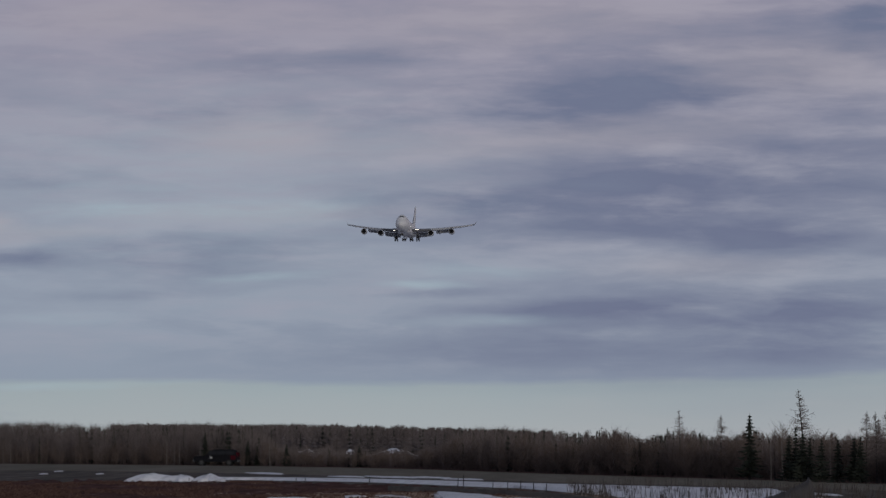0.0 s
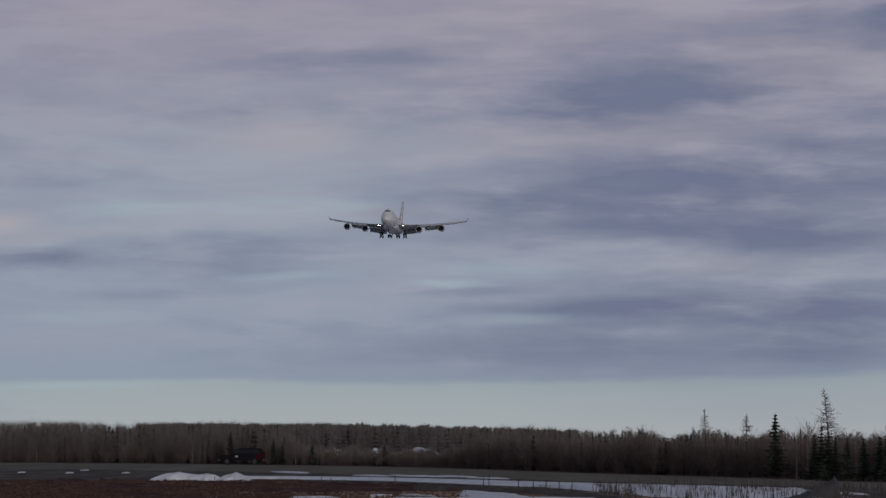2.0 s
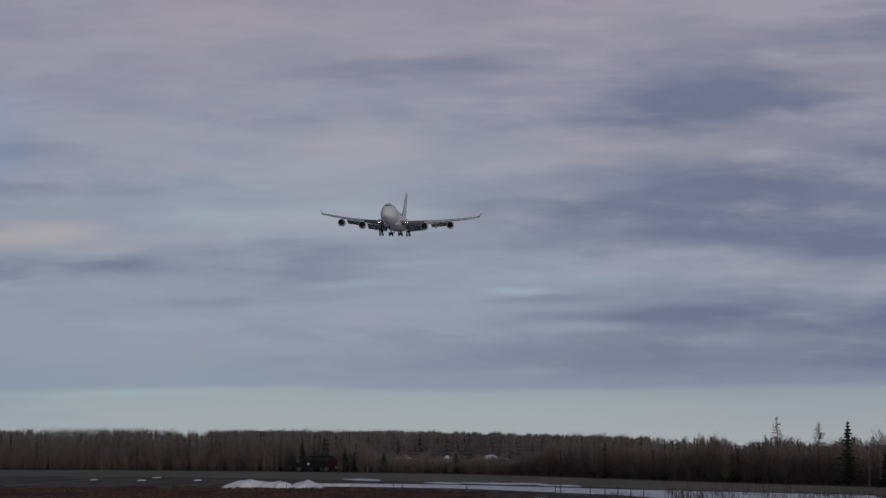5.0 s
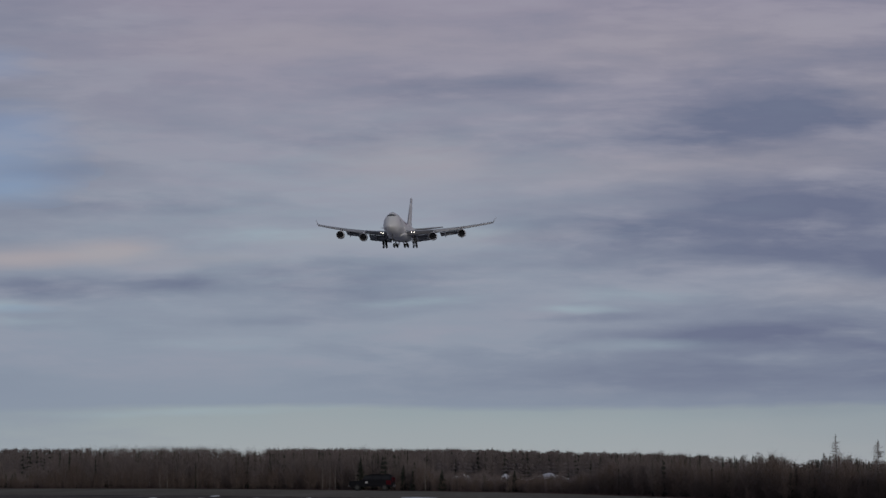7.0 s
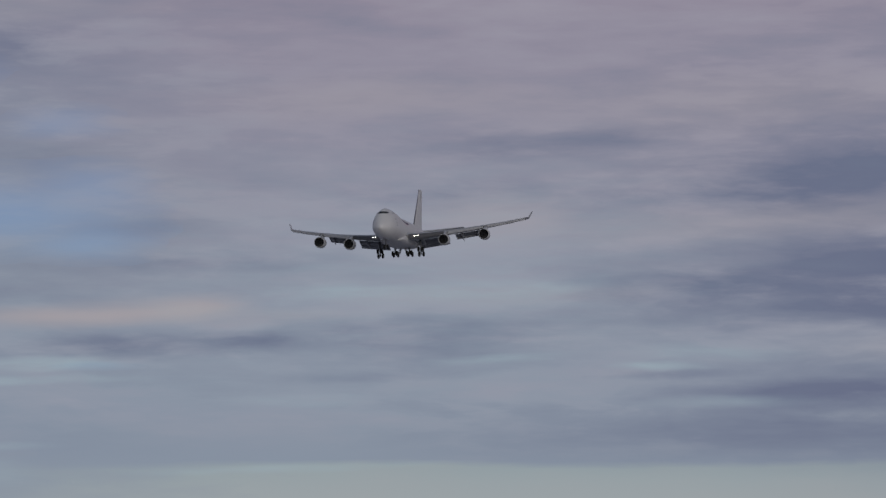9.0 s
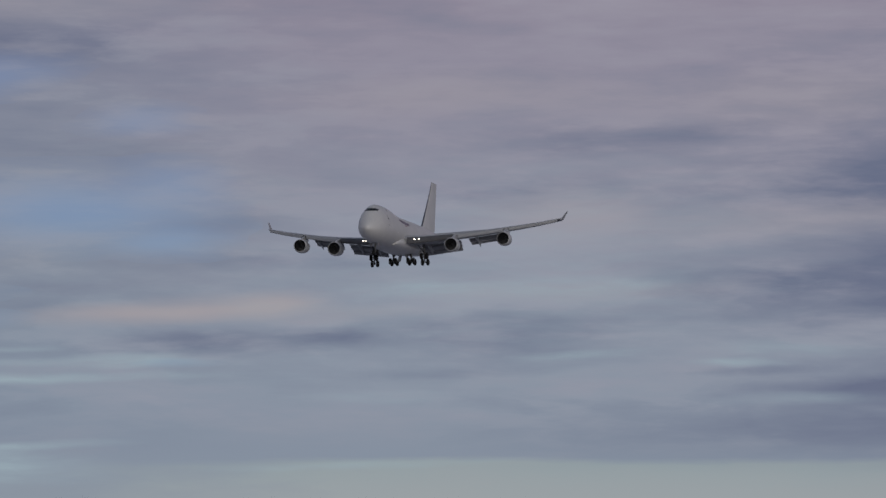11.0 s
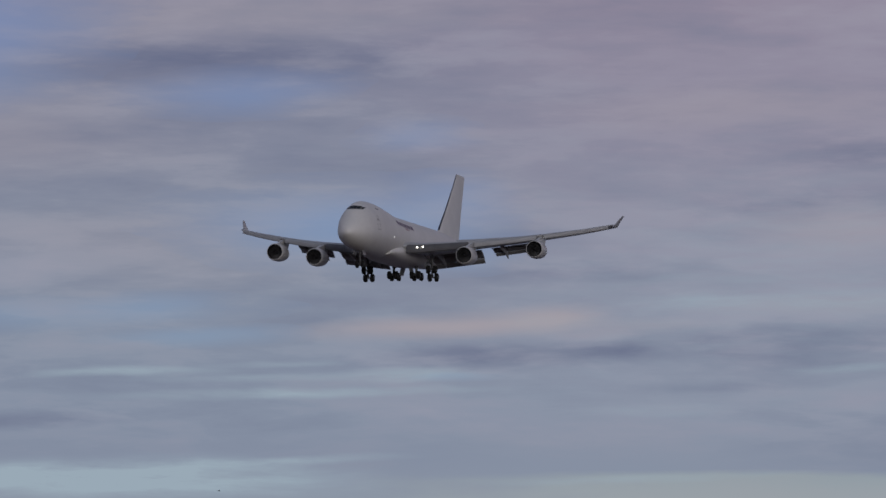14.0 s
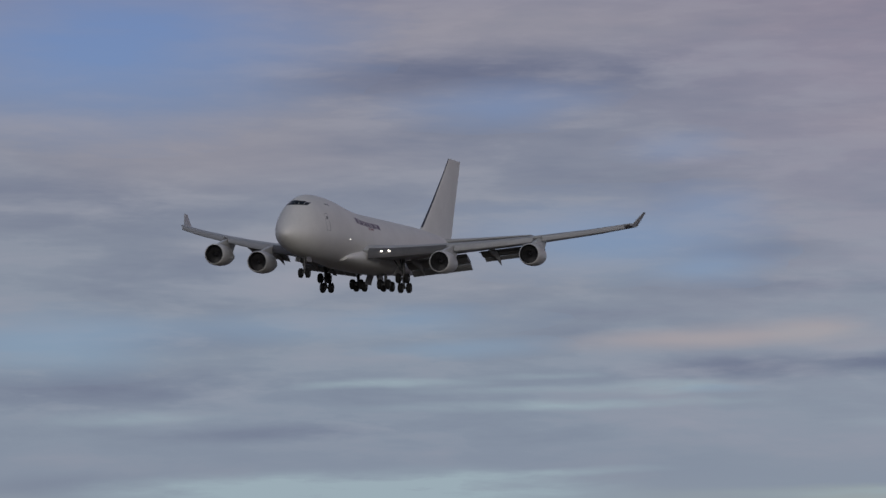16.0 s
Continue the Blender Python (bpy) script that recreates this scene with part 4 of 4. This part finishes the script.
def woods():
    rng = random.Random(5)
    bare, bare_f, dark, dark_f, brush, brush_f = [], [], [], [], [], []
    edges = {a: wood_edge(a) for a in range(-200, 165, 5)}
    for _ in range(6800):
        az = rng.uniform(-195, 158)
        back = rng.random() ** 1.3
        d = edges[int((az + 200) // 5) * 5 - 200] + 7 + 80 * back
        x, y = d * math.sin(az / 1000), d * math.cos(az / 1000)
        # clumps of higher and lower growth; the front rows are younger and lower
        clump = 1 + 0.18 * noise.noise((az * 0.10, 7.0, 0)) + 0.15 * noise.noise((az * 0.45, 2.0, 0))
        h = (CAM_HEIGHT + rise(az) * d / 1000) * rng.uniform(0.55 + 0.35 * back, 0.92 + 0.12 * back ** 0.5) * clump * (1.07 if az > 5 else 1.02)
        h = min(h, CAM_HEIGHT + 0.0064 * d * rng.uniform(0.9, 1.0))
        open_wood = clearing(az)
        h *= 0.27 + 0.73 * open_wood
        if rng.random() < 0.05 + 0.12 * (noise.noise((az * 0.06, 3.0, 0)) > 0.15):
            spruce(dark, dark_f, Vector((x, y, 0)), h, rng, rng.uniform(0.10, 0.18), 7)
        else:
            bare_tree(bare, bare_f, Vector((x, y, 0)), h, rng, 50, rng.uniform(0.22, 0.44) * (0.62 if az > 25 else 1))
    for _ in range(1000):
        az = rng.uniform(-195, 158)
        d = edges[int((az + 200) // 5) * 5 - 200] + rng.uniform(20, 80)
        h = (CAM_HEIGHT + rise(az) * d / 1000) * rng.uniform(0.94, 1.16) * (1 + 0.15 * noise.noise((az * 0.10, 7.0, 0)))
        h = min(h, CAM_HEIGHT + 0.0063 * d * rng.uniform(0.85, 1.0))
        if clearing(az) < 0.75:
            continue
        if rng.random() < 0.55:
            spruce(dark, dark_f, Vector((d * math.sin(az / 1000), d * math.cos(az / 1000), 0)), h, rng, rng.uniform(0.05, 0.11), 8)
        else:
            bare_tree(bare, bare_f, Vector((d * math.sin(az / 1000), d * math.cos(az / 1000), 0)), h, rng, 36, 0.07)
    for _ in range(8500):
        az = rng.uniform(-195, 158)
        d = edges[int((az + 200) // 5) * 5 - 200] + rng.uniform(3, 26)
        x, y = d * math.sin(az / 1000), d * math.cos(az / 1000)
        h = rng.uniform(0.7, 2.9) * (1.1 + 0.7 * noise.noise((az * 0.2, 5.0, 0)))
        h = min(h, 0.8 + 3.2 * clearing(az)) * rng.uniform(0.8, 1.0)
        bare_tree(brush, brush_f, Vector((x, y, 0)), h, rng, 20, 0.5)
    tagged(mesh_part("bare_woods", bare, bare_f, M_TWIG), "dense leafless grey-brown woods behind the road", "woods", kind="stuff")
    tagged(mesh_part("spruce_woods", dark, dark_f, M_NEEDLE), "dark young spruces among the bare woods", "woods", kind="stuff")
    tagged(mesh_part("brush", brush, brush_f, M_BRUSH), "low leafless brush at the wood's edge", "brush", kind="stuff")
    far, far_f, pines, pines_f = [], [], [], []
    for _ in range(1500):
        az = rng.uniform(-195, 158)
        d = rng.uniform(900, 1500)
        h = CAM_HEIGHT + d * min(rise(az) - 0.2, 3.2) / 1000 * rng.uniform(0.8, 1.0)
        spruce(far, far_f, Vector((d * math.sin(az / 1000), d * math.cos(az / 1000), 0)), h, rng, 0.35, 5)
    for _ in range(4600):
        az = rng.uniform(-90, 30) if rng.random() < 0.85 else rng.uniform(-180, -140)
        d = rng.uniform(1000, 1350)
        h = CAM_HEIGHT + d * (rise(az) + 0.1) / 1000 * (1 - 0.45 * rng.random() ** 2) * 1.05 * (1 + 0.10 * noise.noise((az * 0.3, 7.0, 0)))
        h = min(h, CAM_HEIGHT + 0.0058 * d)
        if rng.random() < 0.12:
            spruce(pines, pines_f, Vector((d * math.sin(az / 1000), d * math.cos(az / 1000), 0)), h * 1.05, rng, rng.uniform(0.10, 0.2), 6)
        else:
            bare_tree(far, far_f, Vector((d * math.sin(az / 1000), d * math.cos(az / 1000), 0)), h, rng, 24, rng.uniform(0.2, 0.36), 5.0)
    tagged(mesh_part("far_spruces", pines, pines_f, M_NEEDLE), "dark far spruces beyond the clearing", "woods", kind="stuff")
    tagged(mesh_part("far_woods", far, far_f, M_FAR), "far grey-brown woods on the horizon", "woods", kind="stuff")


woods()


def lone_spruce(az, d, h, seed, width=0.16):
    rng = random.Random(seed)
    x, y = d * math.sin(az / 1000), d * math.cos(az / 1000)
    tree = new("spruce_tree")
    tree.matrix_world = pose(x, y, 0)
    tagged(tree, "dark green spruce with a ragged pointed top", "spruce", "spruces at the wood's edge")
    part("trunk", rod((0, 0, 0), (0, 0, h * 0.97), 0.02 * h, 0.006, 7), M_BARK, tree)
    v, f = [], []
    spruce(v, f, Vector((0, 0, 0)), h, rng, width * 0.45, 16, 0.05)
    tiers = int(8 + 2.2 * h)
    for k in range(tiers):
        z = h * (0.08 + 0.90 * k / tiers)
        reach = h * width * (1 - z / h) ** 0.8 * rng.uniform(0.75, 1.2)
        for i in range(9):
            a = rng.uniform(0, 6.283)
            r = reach * rng.uniform(0.55, 1.15)
            o = Vector((math.cos(a), math.sin(a), 0))
            s = Vector((-o.y, o.x, 0)) * (0.05 + 0.10 * r)
            up = Vector((0, 0, 0.035 + 0.05 * r))
            root, mid = Vector((0, 0, z + 0.10 * r)), o * r * 0.6 + Vector((0, 0, z - 0.10 * r))
            tip = o * r + Vector((0, 0, z - rng.uniform(-0.05, 0.15) * r))
            j = len(v)
            v += [root + up, root - up, mid - s - up, mid + s - up, mid + up, tip]
            f += [(j, j + 2, j + 4), (j, j + 4, j + 3), (j + 1, j + 3, j + 2), (j + 2, j + 5, j + 4), (j + 4, j + 5, j + 3), (j + 2, j + 3, j + 5)]
    mesh_part("crown", v, f, M_NEEDLE, tree)


def lone_larch(az, d, h, seed, lean=0.0, slim=0.36):
    rng = random.Random(seed)
    x, y = d * math.sin(az / 1000), d * math.cos(az / 1000)
    tree = new("larch_tree")
    tree.matrix_world = pose(x, y, 0)
    tagged(tree, "tall leafless larch with thin drooping branches", "larch", "larches at the wood's edge")
    top = Vector((lean * h, 0, h))
    part("trunk", rod((0, 0, 0), top, 0.011 * h, 0.012, 7), M_BARK, tree)
    v, f = [], []
    for _ in range(170):
        k = rng.uniform(0.3, 0.97)
        a = Vector((0, 0, 0)).lerp(top, k)
        ang = rng.uniform(0, 6.283)
        l = h * slim * (1.02 - k) ** 0.85 * rng.uniform(0.5, 1.15)
        b = a + Vector((math.cos(ang) * l, math.sin(ang) * l * 0.8, l * rng.uniform(-0.15, 0.5)))
        blade(v, f, a, b, 0.013 + 0.001 * h)
        for _ in range(4):
            g = rng.uniform(0.3, 0.95)
            c = a.lerp(b, g)
            blade(v, f, c, c + Vector((rng.uniform(-0.1, 0.1), rng.uniform(-0.1, 0.1), rng.uniform(-0.16, 0.1))) * l * 3.0, 0.008)
    mesh_part("crown", v, f, M_TWIG, tree)


def lone_birch(az, d, h, seed):
    rng = random.Random(seed)
    x, y = d * math.sin(az / 1000), d * math.cos(az / 1000)
    tree = new("birch_tree")
    tree.matrix_world = pose(x, y, 0)
    tagged(tree, "slender pale-stemmed leafless birch", "birch", "birches at the wood's edge")
    part("trunk", rod((0, 0, 0), (rng.uniform(-0.1, 0.1), 0, h * 0.9), 0.05, 0.015, 6), M_BIRCH, tree)
    v, f = [], []
    bare_tree(v, f, Vector((0, 0, 0)), h, rng, 24, 0.2)
    mesh_part("crown", v, f, M_TWIG, tree)


for k, (az, d, h) in enumerate(((83.2, 262, 4.85), (95.7, 240, 3.85), (93.8, 244, 3.3), (97.5, 238, 3.4), (99.5, 239, 3.1), (102.6, 236, 3.0), (107, 236, 3.0), (111.4, 234, 3.1), (113, 233, 3.2), (123, 230, 3.1), (130, 228, 3.0),
                                 (-64.6, 455, 4.3), (-53, 446, 3.3), (-50.5, 443, 2.6), (-42.5, 434, 2.8), (-22.8, 412, 2.6), (-47, 444, 2.3), (23.7, 340, 2.5), (34, 322, 2.4), (52, 298, 2.4), (-96, 500, 3.6))):
    lone_spruce(az, d, h, 20 + k, 0.26 if h > 4.5 else 0.22 + 0.03 * (k % 4))
for k, (az, d, h, lean) in enumerate(((64.5, 290, 5.3, -0.02), (75.5, 275, 4.75, 0.0), (98.8, 245, 6.2, -0.10), (114.5, 236, 4.65, 0.02), (117.5, 238, 4.6, -0.02), (90, 262, 3.6, 0.0), (61, 292, 3.9, 0), (119.8, 236, 4.9, 0.03), (-45.5, 470, 5.1, 0), (-29, 470, 4.9, 0.02), (15, 345, 3.6, -0.05), (118, 240, 4.2, 0))):
    lone_larch(az, d, h, 60 + k, lean)
for k, az in enumerate((-119, -117, -75, -73, -71.5, -66, -57, 89, 92, 105, -47)):
    lone_birch(az, wood_edge(az) - 1, 3.0 + (k % 3) * 0.5, 90 + k)


# ---- weeds, stakes and the earth mound ----
def weeds():
    rng = random.Random(8)
    v, f = [], []
    for _ in range(330):
        az = rng.uniform(34, 104) if rng.random() < 0.85 else rng.uniform(100, 125)
        d = rng.uniform(158, 214) if az < 70 else rng.uniform(150, 196)
        base = Vector((d * math.sin(az / 1000), d * math.cos(az / 1000), 0))
        for _ in range(rng.randint(3, 7)):
            o = base + Vector((rng.uniform(-0.25, 0.25), rng.uniform(-0.5, 0.5), 0))
            h = rng.uniform(0.25, 0.95)
            blade(v, f, o, o + Vector((rng.uniform(-0.15, 0.2), 0, h)), 0.013)
    tagged(mesh_part("dry_weeds", v, f, M_STALK), "dry brown weed stalks standing out of the snow", "weeds", kind="stuff")


def dry_grass():
    rng = random.Random(12)
    v, f = [], []
    for _ in range(2600):
        az, d = rng.gauss(4, 22), rng.uniform(146, 186)
        if abs(az - 6) < 9 and d > 152:
            continue
        base = Vector((d * math.sin(az / 1000), d * math.cos(az / 1000), 0))
        for _ in range(4):
            o = base + Vector((rng.uniform(-0.25, 0.25), rng.uniform(-0.6, 0.6), 0))
            blade(v, f, o, o + Vector((rng.uniform(-0.12, 0.12), 0, rng.uniform(0.03, 0.10))), 0.022)
    tagged(mesh_part("dry_grass", v, f, material("tan_grass", [(0.16, 0.125, 0.108), (0.26, 0.208, 0.18)], 0.5, 0.95, per_piece=0.4, spec=0.05)), "tufts of pale flattened dry grass", "grass", kind="stuff")


def heath_tufts():
    rng = random.Random(21)
    v, f = [], []
    for _ in range(5600):
        az, d = rng.uniform(-185, 25), 118 + 132 * rng.random()
        if noise.noise((d * 0.05, az * 0.05, 4.0)) < -0.12 or (d > 200 and az > -45):
            continue
        base = Vector((d * math.sin(az / 1000), d * math.cos(az / 1000), 0))
        for _ in range(6):
            o = base + Vector((rng.uniform(-0.45, 0.45), rng.uniform(-0.9, 0.9), 0))
            blade(v, f, o, o + Vector((rng.uniform(-0.2, 0.2), rng.uniform(-0.1, 0.1), rng.uniform(0.04, 0.16))), rng.uniform(0.02, 0.05))
    tagged(mesh_part("heath_plants", v, f, material("heath_twigs", [(0.022, 0.012, 0.011), (0.040, 0.020, 0.018), (0.060, 0.031, 0.027), (0.15, 0.105, 0.083)], 0.3, 0.95, per_piece=0.2, spec=0.05, spread=0.4)), "low reddish-brown heath plants with tan dry tufts", "heath", kind="stuff")


weeds()
dry_grass()
heath_tufts()
for az, d, h in ((4, 210, 0.55), (5.5, 206, 0.8), (13.5, 203, 0.5), (17.5, 197, 0.55), (21, 193, 0.6), (24.5, 190, 0.55), (28, 187, 0.5), (38.5, 180, 0.55), (-40, 240, 0.4), (-69, 238, 0.35), (-37.5, 242, 0.4), (-20, 238, 0.45)):
    x, y = at(az, d)
    stake = part("stake", rod((0, 0, -0.05), (0.03, 0, h), 0.03, 0.022, 6), M_BARK, None)
    stake.matrix_world = pose(x, y, 0)
    tagged(stake, "short weathered wooden stake in the snow", "stake", "stakes along the ditch")


def mound():
    x, y = at(92.5, 157)
    N, K = 26, 10
    bm = bmesh.new()
    rows = []
    for i in range(N + 1):
        f = i / N
        top = 0.12 + 1.0 * f ** 1.5 if f < 0.88 else 1.08 * (1 - ((f - 0.88) / 0.12) ** 2 * 0.97)
        row = []
        for j in range(K + 1):
            g = 2 * j / K - 1
            w = 1.1 * (0.6 + 0.4 * math.sin(math.pi * min(1, f + 0.1)))
            z = top * (1 - g * g) ** 0.7 + (0.12 * noise.noise((f * 14, g * 6, 2)) if abs(g) < 0.95 and 0 < i < N else 0)
            row.append(bm.verts.new((2.7 * (f - 0.5), g * w, max(z, -0.03) - 0.02)))
        rows.append(row)
    for a, b in zip(rows, rows[1:]):
        for j in range(K):
            bm.faces.new((a[j], b[j], b[j + 1], a[j + 1]))
    bmesh.ops.recalc_face_normals(bm, faces=bm.faces)
    ob = part("earth_mound", bm, material("grey_earth", [(0.036, 0.033, 0.032), (0.07, 0.063, 0.06)], 3.0, 0.95, bump=0.8), None, "", True)
    ob.matrix_world = pose(x, y, 0)
    v, f = [], []
    rng = random.Random(3)
    for _ in range(26):
        k = rng.uniform(0.5, 0.92)
        o = Vector((2.7 * (k - 0.5), rng.uniform(-0.3, 0.3), 0.1 + 0.8 * k ** 1.5))
        blade(v, f, o, o + Vector((rng.uniform(-0.15, 0.25), 0, rng.uniform(0.12, 0.3))), 0.012)
    tagged(mesh_part("dry_twigs", v, f, M_STALK, ob, "dry brown twigs"), kind="stuff")
    tagged(ob, "wedge-shaped mound of grey earth with dry twigs on top", "mound")


mound()


# ---- the parked truck ----
M_CAR = material("dark_car_paint", [(0.006, 0.006, 0.008), (0.012, 0.012, 0.014)], 1.0, 0.7, spec=0.03)
M_CARGLASS = material("car_glass", [(0.01, 0.011, 0.013), (0.015, 0.016, 0.018)], 1.0, 0.15, spec=0.15)
M_TAIL = material("red_tail", [(0.03, 0.003, 0.006), (0.06, 0.006, 0.011)], 3.0, 0.6, spec=0.03)
M_EMBLEM = material("pale_emblem", [(0.22, 0.22, 0.22), (0.3, 0.3, 0.3)], 3.0, 0.6)
M_RIM = material("alloy_rim", [(0.03, 0.03, 0.03), (0.05, 0.05, 0.05)], 3.0, 0.6, spec=0.1)


def prism(outline, half, inset=0.0):
    """A car body from its side outline (x, z), narrowed by inset towards the top."""
    zt = max(z for _, z in outline)
    zb = min(z for _, z in outline)
    rings = []
    for side, k in ((-1, 1.0), (1, 1.0)):
        rings.append([(x, side * (half - inset * (z - zb) / (zt - zb)), z) for x, z in outline])
    bm = loft(rings)
    bmesh.ops.bevel(bm, geom=bm.edges[:], offset=0.03, segments=2, affect="EDGES")
    return bm


def build_truck():
    car = new("sport_utility_vehicle")
    tagged(car, "dark sport utility vehicle with red glow painted at its rear, parked by the woods", "car")
    part("body", prism([(-2.6, 0.5), (-2.65, 0.8), (-2.55, 1.12), (-1.2, 1.22), (2.55, 1.25), (2.65, 0.95), (2.62, 0.48)], 0.98, 0.06), M_CAR, car)
    part("cabin", prism([(-1.25, 1.2), (-0.55, 1.86), (0.0, 1.97), (2.0, 1.97), (2.35, 1.86), (2.56, 1.22)], 0.92, 0.14), M_CAR, car)
    for side in (-1, 1):
        for x0, x1 in ((-0.85, 0.1), (0.2, 1.15), (1.25, 2.25)):
            part("side_window", box((x1 - x0, 0.03, 0.44), ((x0 + x1) / 2, side * 0.858, 1.55), 0.01, pose(0, 0, 0, side * 10)), M_CARGLASS, car)
        part("door_emblem", box((0.3, 0.012, 0.24), (-0.55, side * 0.955, 0.98), 0.003), M_EMBLEM, car, "pale square emblem")
        part("tail_light", box((0.2, 0.16, 0.62), (2.56, side * 0.84, 1.28), 0.03), M_TAIL, car, "red tail light")
        # the red glow on the rear side, painted as a thin dull red plate
        part("tail_glow_patch", box((0.6, 0.02, 0.5), (2.1, side * 0.962, 0.98), 0.005), M_TAIL, car, "dull red patch painted for the glow at the rear")
        part("headlight", box((0.18, 0.3, 0.18), (-2.58, side * 0.72, 0.92), 0.03), M_RIM, car)
        for x in (-1.68, 1.6):
            wheel = part("wheel", turned([(-0.12, 0.22), (-0.125, 0.33), (-0.08, 0.38), (0.08, 0.38), (0.125, 0.33), (0.12, 0.22)], 24, "Y", (x, side * 0.87, 0.38), True), M_TYRE, car, "", True)
            part("rim", turned([(-0.135, 0.02), (-0.13, 0.23), (0.13, 0.23), (0.135, 0.02)], 16, "Y", (x, side * 0.87, 0.38), True), M_RIM, wheel)
    for x in (-2.66, 2.66):
        part("bumper", box((0.14, 1.9, 0.28), (x, 0, 0.58), 0.04), M_METAL, car)
    return car


truck = build_truck()
tx, ty = at(-61.5, 438)
truck.matrix_world = pose(tx, ty, 0.06, 0, 0, -4)


# ---- a small bird crossing low ----
M_BIRD = material("dark_plumage", [(0.015, 0.014, 0.014), (0.03, 0.028, 0.027)], 8.0, 0.8)
bird = new("bird")
tagged(bird, "small dark bird gliding low over the heath", "bird")
part("body", turned([(-0.09, 0.004), (-0.06, 0.022), (0.0, 0.034), (0.06, 0.026), (0.085, 0.016), (0.1, 0.003)], 10, "X", (0, 0, 0), True), M_BIRD, bird, "", True)
for side in (1, -1):
    rings = [[(x + 0.05 - 0.09 * y, side * y, z + 0.25 * y * (1 - 2 * y)) for x, z in ((0.03 * w, 0), (0, 0.006), (-0.05 * w, 0), (0, -0.004))] for y, w in ((0.015, 1.0), (0.08, 1.1), (0.15, 0.7), (0.19, 0.2))]
    part("wing", loft(rings), M_BIRD, bird)
part("tail", box((0.08, 0.04, 0.006), (-0.12, 0, 0.0), 0.001), M_BIRD, bird)



def motions():
    walk(airliner, [(t, pose(x, y, z, rx, ry, rz)) for t, x, y, z, rx, ry, rz in PLANE_ROWS])
    walk(bird, [(t, pose(-108.93 + 3.91 * t, 240, 15.92 - 0.74 * t, 0, 0, 0)) for t in (0, 4, 8, 12, 16)])


motions()
